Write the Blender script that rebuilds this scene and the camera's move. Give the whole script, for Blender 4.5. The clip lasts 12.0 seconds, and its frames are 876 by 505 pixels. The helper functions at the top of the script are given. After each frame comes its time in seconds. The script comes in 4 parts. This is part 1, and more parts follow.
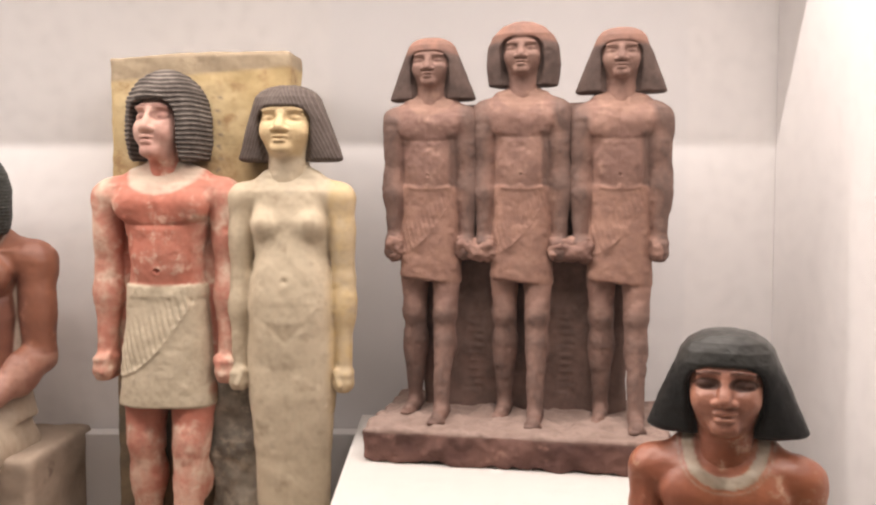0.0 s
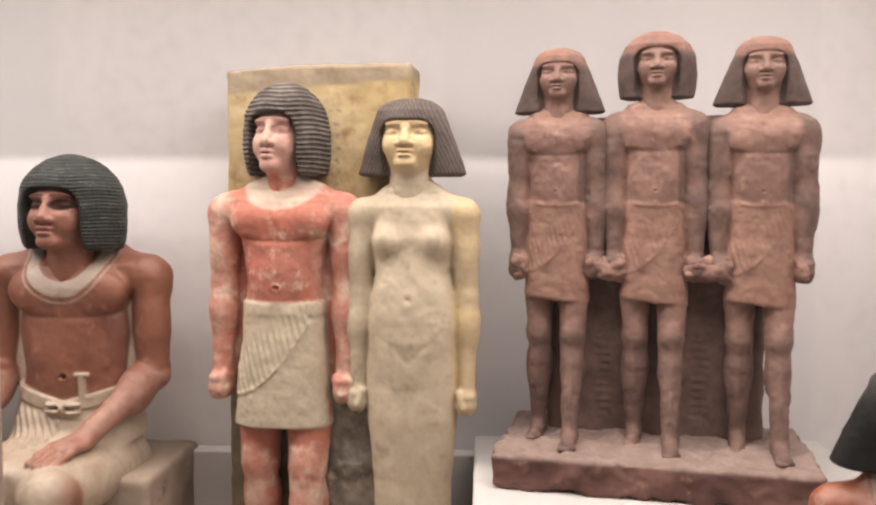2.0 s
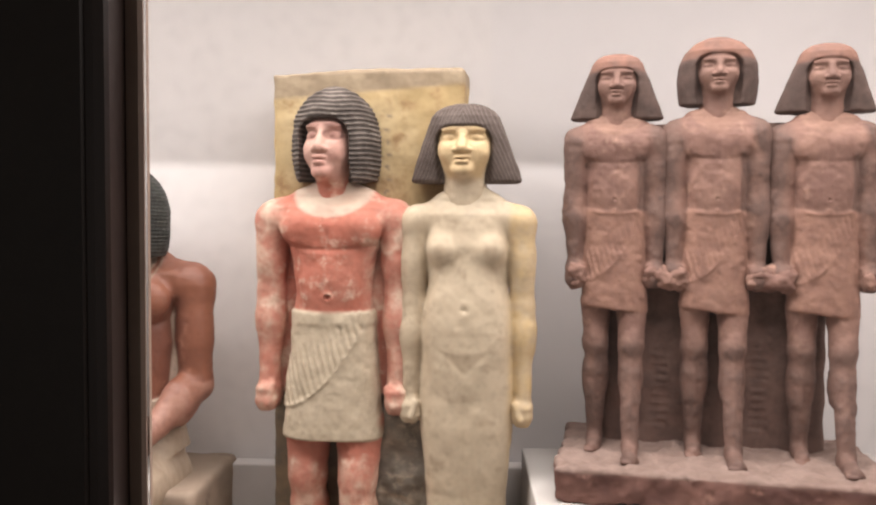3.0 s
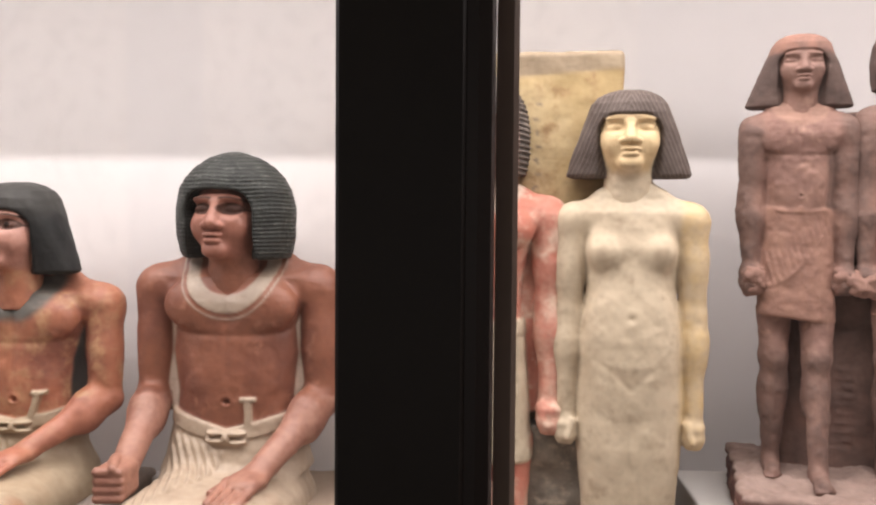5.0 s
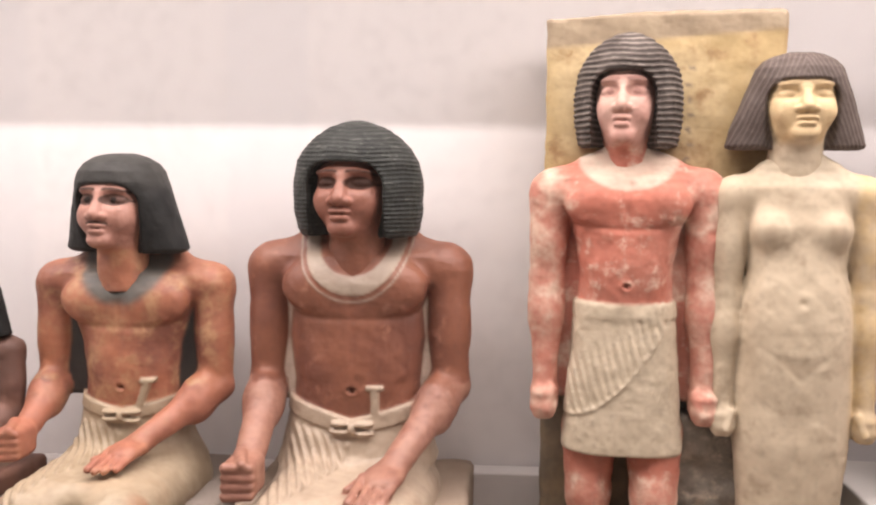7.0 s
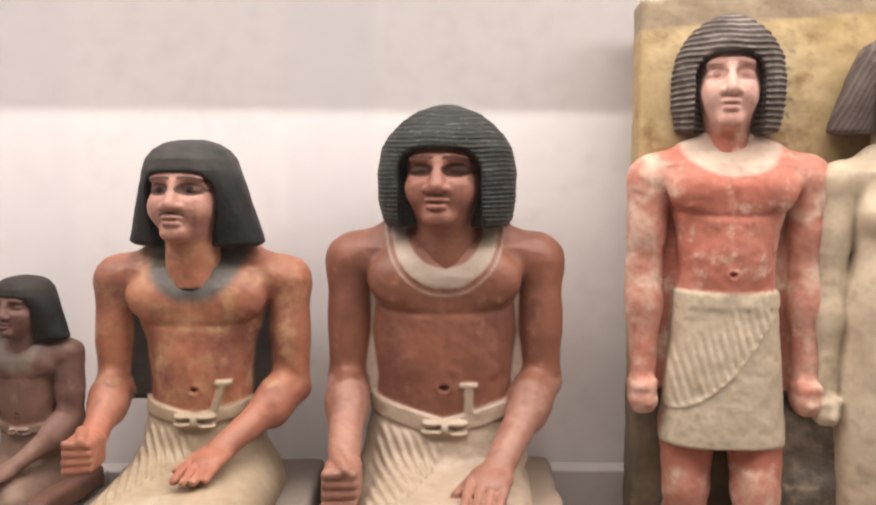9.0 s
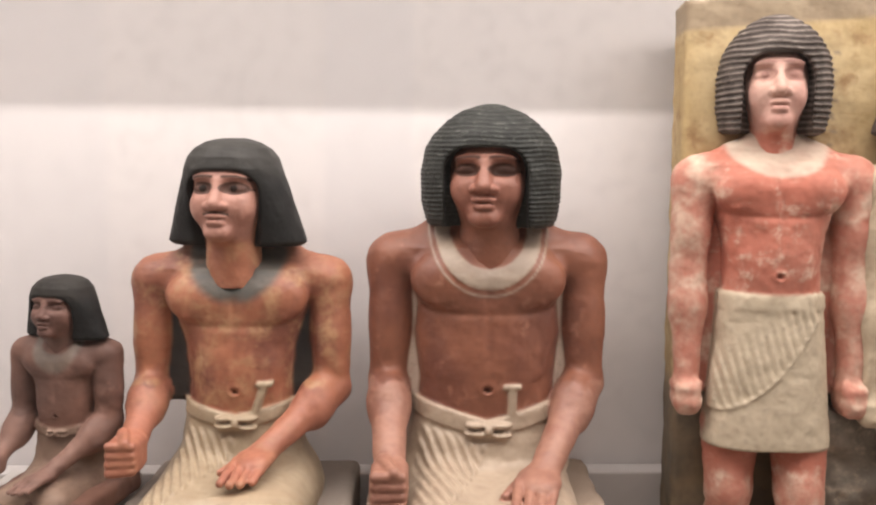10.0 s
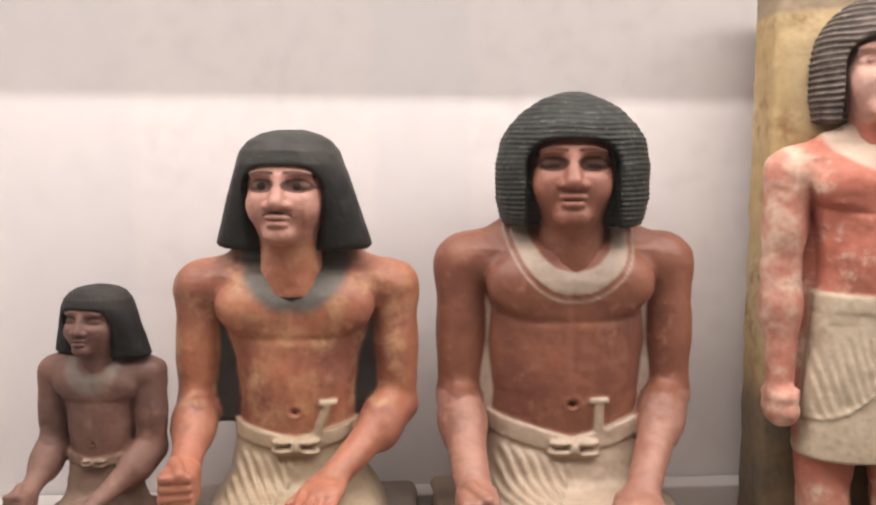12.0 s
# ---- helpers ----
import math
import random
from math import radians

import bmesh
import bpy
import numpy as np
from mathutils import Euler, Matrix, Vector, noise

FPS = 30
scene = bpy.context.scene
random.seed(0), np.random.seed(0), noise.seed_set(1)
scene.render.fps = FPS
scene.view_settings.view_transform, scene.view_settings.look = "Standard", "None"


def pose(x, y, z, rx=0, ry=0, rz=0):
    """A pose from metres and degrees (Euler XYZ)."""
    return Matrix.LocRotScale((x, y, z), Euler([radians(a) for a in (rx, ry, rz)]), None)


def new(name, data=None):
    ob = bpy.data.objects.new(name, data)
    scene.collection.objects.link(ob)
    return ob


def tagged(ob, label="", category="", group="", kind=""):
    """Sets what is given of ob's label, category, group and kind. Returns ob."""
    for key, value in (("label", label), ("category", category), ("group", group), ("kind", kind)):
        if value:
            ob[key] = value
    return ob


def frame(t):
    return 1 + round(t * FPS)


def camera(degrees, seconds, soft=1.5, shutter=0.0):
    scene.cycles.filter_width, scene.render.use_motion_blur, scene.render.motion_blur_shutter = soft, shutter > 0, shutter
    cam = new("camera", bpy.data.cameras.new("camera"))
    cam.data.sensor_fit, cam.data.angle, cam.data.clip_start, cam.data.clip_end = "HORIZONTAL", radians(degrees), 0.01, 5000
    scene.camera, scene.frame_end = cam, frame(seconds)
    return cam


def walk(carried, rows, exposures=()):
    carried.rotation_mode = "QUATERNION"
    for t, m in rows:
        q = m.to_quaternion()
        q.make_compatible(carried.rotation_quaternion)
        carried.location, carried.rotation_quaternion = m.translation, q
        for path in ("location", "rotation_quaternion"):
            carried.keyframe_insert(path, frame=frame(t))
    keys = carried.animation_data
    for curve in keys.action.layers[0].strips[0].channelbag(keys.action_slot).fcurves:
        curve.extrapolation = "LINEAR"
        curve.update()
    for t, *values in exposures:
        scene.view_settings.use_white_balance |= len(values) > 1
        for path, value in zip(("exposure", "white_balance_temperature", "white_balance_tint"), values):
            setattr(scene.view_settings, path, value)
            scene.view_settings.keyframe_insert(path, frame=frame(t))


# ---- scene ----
cam = camera(53.7, 12.0, soft=2.1)
METRES, EYE, TILT, LEAN, TURN = 1.6, 1.5, -3.5, 0.0, 0.0
ROWS = [
    (0.0, 0.0, 0.0, 0.0, 0.0, 0.0, 0.0),
    (0.5, -0.0172, 0.0054, 0.0027, 0.63, -0.29, -0.0),
    (1.0, -0.0431, 0.0104, 0.0074, 1.9, -0.11, 0.01),
    (1.5, -0.0666, 0.0256, 0.0099, 2.67, 0.15, -0.4),
    (2.0, -0.1107, 0.0373, 0.0165, 2.84, 0.35, -0.36),
    (2.5, -0.167, 0.0486, 0.0171, 2.58, 0.52, -0.4),
    (3.0, -0.2075, 0.0564, 0.0164, 1.65, 0.9, -0.45),
    (5.0, -0.3669, 0.1579, 0.0188, 3.45, 0.9, -0.67),
    (5.5, -0.3977, 0.1856, 0.019, 3.49, 0.35, -0.76),
    (6.0, -0.4289, 0.1967, 0.0267, 3.62, -0.63, -0.7),
    (6.5, -0.4829, 0.2148, 0.035, 3.78, -1.39, -0.73),
    (7.0, -0.5329, 0.229, 0.0361, 3.52, -1.62, -0.63),
    (7.5, -0.5828, 0.2401, 0.0392, 3.02, -1.65, -0.73),
    (9.5, -0.7476, 0.275, 0.0283, -1.7, -2.06, -0.15),
    (10.0, -0.7751, 0.2798, 0.0299, -1.7, -1.99, -0.34),
    (10.5, -0.808, 0.3053, 0.0317, -0.91, -1.53, -0.29),
    (11.0, -0.8464, 0.3325, 0.0239, -1.55, -1.3, 0.27),
    (11.5, -0.8809, 0.3558, 0.0269, -3.49, -1.76, 0.32),
    (12.0, -0.9014, 0.3731, 0.0351, -5.07, -2.37, 0.14),
]
walk(cam, [(t, pose(0, 0, EYE, TILT, LEAN, TURN) @ pose(METRES * x, METRES * y, METRES * z, 90 + pitch, roll, yaw)) for t, x, y, z, yaw, pitch, roll in ROWS],
     exposures=[(0.0, 0.02, 6650, 11), (1.5, -0.05, 6600, 11), (3.0, 0.05, 6380, 10), (5.0, 0.10, 6320, 11.5), (6.0, 0.17, 6450, 14), (7.0, 0.19, 6500, 15), (7.7, 0.15, 6500, 14), (9.5, 0.0, 6500, 10.5), (12.0, -0.02, 6500, 12)])
# the case: back, ends, front, floor and top
BACK_Y, END_X, FAR_X, FRONT_Y, FLOOR_Z, TOP_Z = 2.19, 0.85, -2.7, 0.72, 0.62, 2.45

# ---- world and lights ----
# dim ambient light, entering by the added south opening to lift the post
world = bpy.data.worlds.new("hall_ambient")
world.use_nodes = True
world.node_tree.nodes["Background"].inputs[0].default_value = (0.9, 0.82, 0.76, 1)
world.node_tree.nodes["Background"].inputs[1].default_value = 0.22
scene.world = world


def area_lamp(name, m, sx, sy, power, colour):
    data = bpy.data.lights.new(name, "AREA")
    data.shape, data.size, data.size_y, data.energy, data.color = "RECTANGLE", sx, sy, power, colour
    ob = new(name, data)
    ob.matrix_world = m
    return ob


WARM = (1.0, 0.918, 0.885)
area_lamp("panel_light", pose(-0.92, 1.28, 2.372), 3.3, 0.36, 28, WARM)
# added lamp, out of view, to brighten the end wall and small statue
area_lamp("end_fill_light", pose(0.42, 0.89, 2.372), 0.6, 0.14, 7, WARM)
area_lamp("tube_light", pose(-0.92, 1.795, 2.400), 3.4, 0.004, 28, WARM)


# ---- materials ----
def mat(name):
    m = bpy.data.materials.new(name)
    m.use_nodes = True
    return m, m.node_tree, m.node_tree.nodes["Principled BSDF"]


def noise_node(nt, scale, detail=4.0, rough=0.55, stretch=None):
    co = nt.nodes.new("ShaderNodeTexCoord")
    n = nt.nodes.new("ShaderNodeTexNoise")
    n.inputs["Scale"].default_value, n.inputs["Detail"].default_value, n.inputs["Roughness"].default_value = scale, detail, rough
    if stretch:
        mp = nt.nodes.new("ShaderNodeMapping")
        mp.inputs["Scale"].default_value = stretch
        nt.links.new(co.outputs["Object"], mp.inputs["Vector"])
        nt.links.new(mp.outputs[0], n.inputs["Vector"])
    else:
        nt.links.new(co.outputs["Object"], n.inputs["Vector"])
    return n.outputs["Fac"]


def span(nt, fac, lo, hi):
    r = nt.nodes.new("ShaderNodeMapRange")
    r.interpolation_type = "SMOOTHSTEP"
    r.inputs["From Min"].default_value, r.inputs["From Max"].default_value = lo, hi
    nt.links.new(fac, r.inputs["Value"])
    return r.outputs[0]


def span_between(nt, fac, low, high):
    r = nt.nodes.new("ShaderNodeMapRange")
    r.inputs["To Min"].default_value, r.inputs["To Max"].default_value = low, high
    nt.links.new(fac, r.inputs["Value"])
    return r.outputs[0]


def mixed(nt, fac, a, b):
    n = nt.nodes.new("ShaderNodeMix")
    n.data_type = "RGBA"
    for sock, v in ((n.inputs[0], fac), (n.inputs[6], a), (n.inputs[7], b)):
        if isinstance(v, (int, float)):
            sock.default_value = v
        elif isinstance(v, tuple):
            sock.default_value = (*v[:3], 1)
        else:
            nt.links.new(v, sock)
    return n.outputs[2]


def times(nt, a, b):
    n = nt.nodes.new("ShaderNodeMath")
    n.operation = "MULTIPLY"
    for sock, v in ((n.inputs[0], a), (n.inputs[1], b)):
        if isinstance(v, (int, float)):
            sock.default_value = v
        else:
            nt.links.new(v, sock)
    return n.outputs[0]


def bumped(nt, p, fac, strength, dist):
    b = nt.nodes.new("ShaderNodeBump")
    b.inputs["Strength"].default_value, b.inputs["Distance"].default_value = strength, dist
    nt.links.new(fac, b.inputs["Height"])
    nt.links.new(b.outputs[0], p.inputs["Normal"])


def plain(name, a, b, scale=8.0, rough=0.6, bump=0.2, fine=60.0, dist=0.003):
    m, nt, p = mat(name)
    col = mixed(nt, span(nt, noise_node(nt, scale), 0.3, 0.7), a, b)
    col = mixed(nt, times(nt, span(nt, noise_node(nt, fine), 0.4, 0.75), 0.25), col, tuple(0.7 * c for c in a))
    nt.links.new(col, p.inputs["Base Color"])
    p.inputs["Roughness"].default_value = rough
    bumped(nt, p, noise_node(nt, fine, 5), bump, dist)
    return m


def painted(name, a, b, chip, amount, zones, scale=7.0, rough=0.62, gloss=0.3, relief=0.35):
    """Old paint on stone: two tones, chips down to the ground, and painted zones (attribute, tone, tone, wear)."""
    m, nt, p = mat(name)
    big, mid, fine = noise_node(nt, scale, 5), noise_node(nt, scale * 3.1, 6, 0.65), noise_node(nt, 110, 5, 0.6)
    speck = noise_node(nt, scale * 9, 4, 0.7, (1, 1, 2.2))
    col = mixed(nt, span(nt, big, 0.38, 0.62), a, b)
    col = mixed(nt, span(nt, mid, 0.66 - 0.22 * amount, 0.72), col, chip)
    col = mixed(nt, times(nt, span(nt, speck, 0.56, 0.72), 0.35 * amount), col, chip)
    shine = nt.nodes.new("ShaderNodeAttribute")
    shine.attribute_name = "zone_matte"
    nt.links.new(span_between(nt, shine.outputs["Fac"], gloss, 0.25 * gloss), p.inputs["Specular IOR Level"])
    for attr, za, zb, wear, *bare in zones:
        at = nt.nodes.new("ShaderNodeAttribute")
        at.attribute_name = attr
        zc = mixed(nt, span(nt, mid, 0.35, 0.68), za, zb)
        zc = mixed(nt, times(nt, span(nt, speck if bare else big, 0.55, 0.7), wear), zc, bare[0] if bare else chip)
        col = mixed(nt, at.outputs["Fac"], col, zc)
    col = mixed(nt, times(nt, span(nt, fine, 0.45, 0.75), 0.16), col, (0.024, 0.019, 0.016))
    nt.links.new(col, p.inputs["Base Color"])
    p.inputs["Roughness"].default_value = rough
    both_n = nt.nodes.new("ShaderNodeMath")
    both_n.operation = "MULTIPLY_ADD"
    nt.links.new(speck, both_n.inputs[0])
    both_n.inputs[1].default_value = 0.35
    nt.links.new(mid, both_n.inputs[2])
    bumped(nt, p, both_n.outputs[0], relief, 0.006)
    return m


M_WALL = plain("white_case_paint", (0.75, 0.715, 0.70), (0.71, 0.68, 0.665), 1.3, 0.75, 0.06, 30)
# long strips, slightly greyer: shadow bands painted into the wall colour
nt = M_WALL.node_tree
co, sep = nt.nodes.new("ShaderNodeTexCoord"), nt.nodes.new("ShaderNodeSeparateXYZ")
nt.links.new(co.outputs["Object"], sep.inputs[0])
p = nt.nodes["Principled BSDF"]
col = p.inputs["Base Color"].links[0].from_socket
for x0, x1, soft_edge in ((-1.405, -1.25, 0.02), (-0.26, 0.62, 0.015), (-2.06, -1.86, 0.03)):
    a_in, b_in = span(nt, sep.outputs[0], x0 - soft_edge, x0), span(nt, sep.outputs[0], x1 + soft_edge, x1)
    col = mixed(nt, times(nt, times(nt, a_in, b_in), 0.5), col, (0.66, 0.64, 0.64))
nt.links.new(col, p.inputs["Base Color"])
M_PLINTH = plain("white_plinth_paint", (0.565, 0.54, 0.51), (0.53, 0.50, 0.47), 2.0, 0.6, 0.08, 30)
M_LEDGE = plain("grey_ledge_paint", (0.62, 0.59, 0.57), (0.55, 0.52, 0.50), 3.0, 0.7, 0.1)
M_CASEFLOOR = plain("grey_brown_cloth", (0.31, 0.265, 0.23), (0.26, 0.22, 0.19), 5.0, 0.9, 0.2)
M_TANWOOD = plain("tan_wood", (0.34, 0.245, 0.19), (0.26, 0.18, 0.14), 6.0, 0.45, 0.12, 90, 0.001)
M_EDGEWOOD = plain("lit_edge_wood", (0.115, 0.072, 0.052), (0.085, 0.052, 0.038), 6.0, 0.45, 0.12, 90, 0.001)
M_DARKWOOD = plain("dark_brown_wood", (0.050, 0.030, 0.023), (0.036, 0.022, 0.018), 6.0, 0.38, 0.12, 90, 0.001)
M_BLACK = plain("unlit_dark_wood", (0.030, 0.022, 0.018), (0.040, 0.029, 0.024), 4.0, 0.5, 0.05, 60, 0.001)
M_HALL = plain("hall_plaster", (0.55, 0.49, 0.43), (0.48, 0.43, 0.38), 1.0, 0.8, 0.1)
M_HALLFLOOR = plain("hall_stone_floor", (0.16, 0.14, 0.12), (0.11, 0.10, 0.09), 2.0, 0.5, 0.1)
M_METAL = plain("enamelled_metal", (0.75, 0.73, 0.70), (0.70, 0.68, 0.66), 3.0, 0.4, 0.03)

m, nt, p = mat("lit_diffuser")
p.inputs["Emission Color"].default_value, p.inputs["Emission Strength"].default_value = (1, 0.93, 0.87, 1), 2.0
M_LIT = m

M_GLASS, nt, p = mat("clear_glass")
tr, gl, mx = nt.nodes.new("ShaderNodeBsdfTransparent"), nt.nodes.new("ShaderNodeBsdfGlossy"), nt.nodes.new("ShaderNodeMixShader")
fr = nt.nodes.new("ShaderNodeFresnel")
fr.inputs[0].default_value, gl.inputs["Roughness"].default_value = 1.3, 0.02
tr.inputs[0].default_value = (0.985, 0.985, 0.98, 1)
nt.links.new(fr.outputs[0], mx.inputs[0]), nt.links.new(tr.outputs[0], mx.inputs[1]), nt.links.new(gl.outputs[0], mx.inputs[2])
nt.links.new(mx.outputs[0], nt.nodes["Material Output"].inputs[0])


# ---- mesh helpers ----
def part(name, bm, material, parent=None, label=""):
    me = bpy.data.meshes.new(name)
    bm.to_mesh(me)
    bm.free()
    me.materials.append(material)
    ob = new(name, me)
    ob.parent = parent
    return tagged(ob, label)


def empty(name, m=None):
    ob = new(name)
    if m:
        ob.matrix_basis = m
    return ob


def box(x0, x1, y0, y1, z0, z1, bevel=0.0, seg=2):
    bm = bmesh.new()
    bmesh.ops.create_cube(bm, size=1, matrix=Matrix.LocRotScale(((x0 + x1) / 2, (y0 + y1) / 2, (z0 + z1) / 2), None, (x1 - x0, y1 - y0, z1 - z0)))
    if bevel:
        bmesh.ops.bevel(bm, geom=bm.edges[:], offset=bevel, segments=seg, profile=0.5, affect="EDGES")
    return bm


def prism(outline, z0, z1):
    """A straight bar of the given plan (counter-clockwise from above)."""
    bm = bmesh.new()
    lo, hi = [bm.verts.new((x, y, z0)) for x, y in outline], [bm.verts.new((x, y, z1)) for x, y in outline]
    n = len(outline)
    bm.faces.new(lo[::-1]), bm.faces.new(hi)
    for i in range(n):
        bm.faces.new((lo[i], lo[(i + 1) % n], hi[(i + 1) % n], hi[i]))
    bmesh.ops.recalc_face_normals(bm, faces=bm.faces[:])
    return bm


def thing(name, bm, material, label, category, kind="", group=""):
    return tagged(part(name, bm, material), label, category, group, kind)


# ---- carved forms: distance functions, joined softly and meshed on a grid ----
# local axes: x to the viewer's right, f towards the viewer, z up
def ell(p, c, r):
    d = [(p[i] - c[i]) / r[i] for i in range(3)]
    k0 = np.sqrt(d[0] ** 2 + d[1] ** 2 + d[2] ** 2) + 1e-6
    k1 = np.sqrt((d[0] / r[0]) ** 2 + (d[1] / r[1]) ** 2 + (d[2] / r[2]) ** 2) + 1e-6
    return k0 * (k0 - 1) / k1


def cone(p, a, b, ra, rb, flat=1.0):
    """A limb from a to b with two radii; flat < 1 makes it shallower front to back."""
    ba = [b[i] - a[i] for i in range(3)]
    pa = [p[i] - a[i] for i in range(3)]
    t = np.clip(sum(pa[i] * ba[i] for i in range(3)) / sum(v * v for v in ba), 0, 1)
    q = [pa[i] - t * ba[i] for i in range(3)]
    return np.sqrt(q[0] ** 2 + (q[1] / flat) ** 2 + q[2] ** 2) - (ra + (rb - ra) * t)


def rbox(p, c, h, r):
    q = [np.abs(p[i] - c[i]) - (h[i] - r) for i in range(3)]
    out = np.sqrt(sum(np.maximum(v, 0) ** 2 for v in q))
    return out + np.minimum(np.maximum(np.maximum(q[0], q[1]), q[2]), 0) - r


def loft(p, knots, n=2.0):
    """Oval sections stacked up: knots of z, half width, half depth, middle in f."""
    k = np.array(knots, dtype=np.float32)
    z = p[2]
    w, d, c = (np.interp(z, k[:, 0], k[:, i]).astype(np.float32) for i in (1, 2, 3))
    q = (np.abs(p[0] / w) ** n + np.abs((p[1] - c) / d) ** n) ** (1 / n)
    return smax((q - 1) * np.minimum(w, d), np.abs(z - (k[0, 0] + k[-1, 0]) / 2) - (k[-1, 0] - k[0, 0]) / 2, 0.006)


def smin(a, b, k):
    h = np.maximum(k - np.abs(a - b), 0) / k
    return np.minimum(a, b) - h * h * k * 0.25


def smax(a, b, k):
    return -smin(-a, -b, k)


LATTICE = np.random.RandomState(7).rand(32, 32, 32).astype(np.float32) * 2 - 1


def lumps(v, size):
    """Smooth random unevenness at the given size, for an array of places."""
    q = v / size
    i = np.floor(q).astype(int)
    t = q - i
    t = t * t * (3 - 2 * t)
    out = 0
    for a in (0, 1):
        for b in (0, 1):
            for c in (0, 1):
                wt = (t[:, 0] if a else 1 - t[:, 0]) * (t[:, 1] if b else 1 - t[:, 1]) * (t[:, 2] if c else 1 - t[:, 2])
                out = out + wt * LATTICE[(i[:, 0] + a) % 32, (i[:, 1] + b) % 32, (i[:, 2] + c) % 32]
    return out


def both(p):
    """The same place with x folded onto one side."""
    return (np.abs(p[0]), p[1], p[2])


def nets(fn, lo, hi, h):
    """Vertices and quads of the zero surface of fn inside a box."""
    ax = [np.arange(lo[i], hi[i] + h, h, dtype=np.float32) for i in range(3)]
    g = np.meshgrid(*ax, indexing="ij")
    # coarse pass first; the fine values are needed near the surface only
    near = [np.minimum((np.arange(len(a)) + 2) // 4 * 4, (len(a) - 1) // 4 * 4) for a in ax]
    rough_v = fn([c[::4, ::4, ::4] for c in g]).astype(np.float32)
    v = rough_v[np.ix_(*[n // 4 for n in near])]
    close = np.abs(v) < 11 * h
    v[close] = fn([c[close] for c in g])
    for sl in ((0,), (-1,)):
        v[sl[0], :, :] = v[:, sl[0], :] = v[:, :, sl[0]] = h
    s = v < 0
    cnt = np.zeros([n - 1 for n in s.shape], np.int8)
    corners = [(i, j, k) for i in (0, 1) for j in (0, 1) for k in (0, 1)]
    for i, j, k in corners:
        cnt += s[i:i + cnt.shape[0], j:j + cnt.shape[1], k:k + cnt.shape[2]]
    act = (cnt > 0) & (cnt < 8)
    idx = np.argwhere(act)
    ids = np.full(cnt.shape, -1, np.int64)
    ids[act] = np.arange(len(idx))
    pos, num = np.zeros((len(idx), 3)), np.zeros(len(idx))
    for a in corners:
        for axis in range(3):
            if a[axis]:
                continue
            b = list(a)
            b[axis] = 1
            va = v[idx[:, 0] + a[0], idx[:, 1] + a[1], idx[:, 2] + a[2]]
            vb = v[idx[:, 0] + b[0], idx[:, 1] + b[1], idx[:, 2] + b[2]]
            cross = (va < 0) != (vb < 0)
            t = np.where(cross, va / np.where(cross, va - vb, 1), 0)
            pt = np.tile(np.array(a, float), (len(idx), 1))
            pt[:, axis] += t
            pos += pt * cross[:, None]
            num += cross
    verts = (idx + pos / num[:, None]) * h + np.array([ax[i][0] for i in range(3)])
    quads = []
    for axis in range(3):
        o1, o2 = (axis + 1) % 3, (axis + 2) % 3
        sa = np.take(s, range(s.shape[axis] - 1), axis)
        sb = np.take(s, range(1, s.shape[axis]), axis)
        e = np.argwhere(sa != sb)
        e = e[(e[:, o1] > 0) & (e[:, o2] > 0) & (e[:, o1] < s.shape[o1] - 1) & (e[:, o2] < s.shape[o2] - 1)]
        ring = []
        for u, w in ((-1, -1), (0, -1), (0, 0), (-1, 0)):
            c = e.copy()
            c[:, o1] += u
            c[:, o2] += w
            ring.append(ids[c[:, 0], c[:, 1], c[:, 2]])
        q = np.stack(ring, 1)
        inside = sa[e[:, 0], e[:, 1], e[:, 2]]
        q[~inside] = q[~inside][:, ::-1]
        quads.append(q)
    return verts, np.concatenate(quads)


ZONES = ("zone_matte", "zone_crown_lit", "zone_edge", "zone_wig", "zone_kilt", "zone_collar", "zone_line", "zone_face", "zone_fade_shade", "zone_fill")


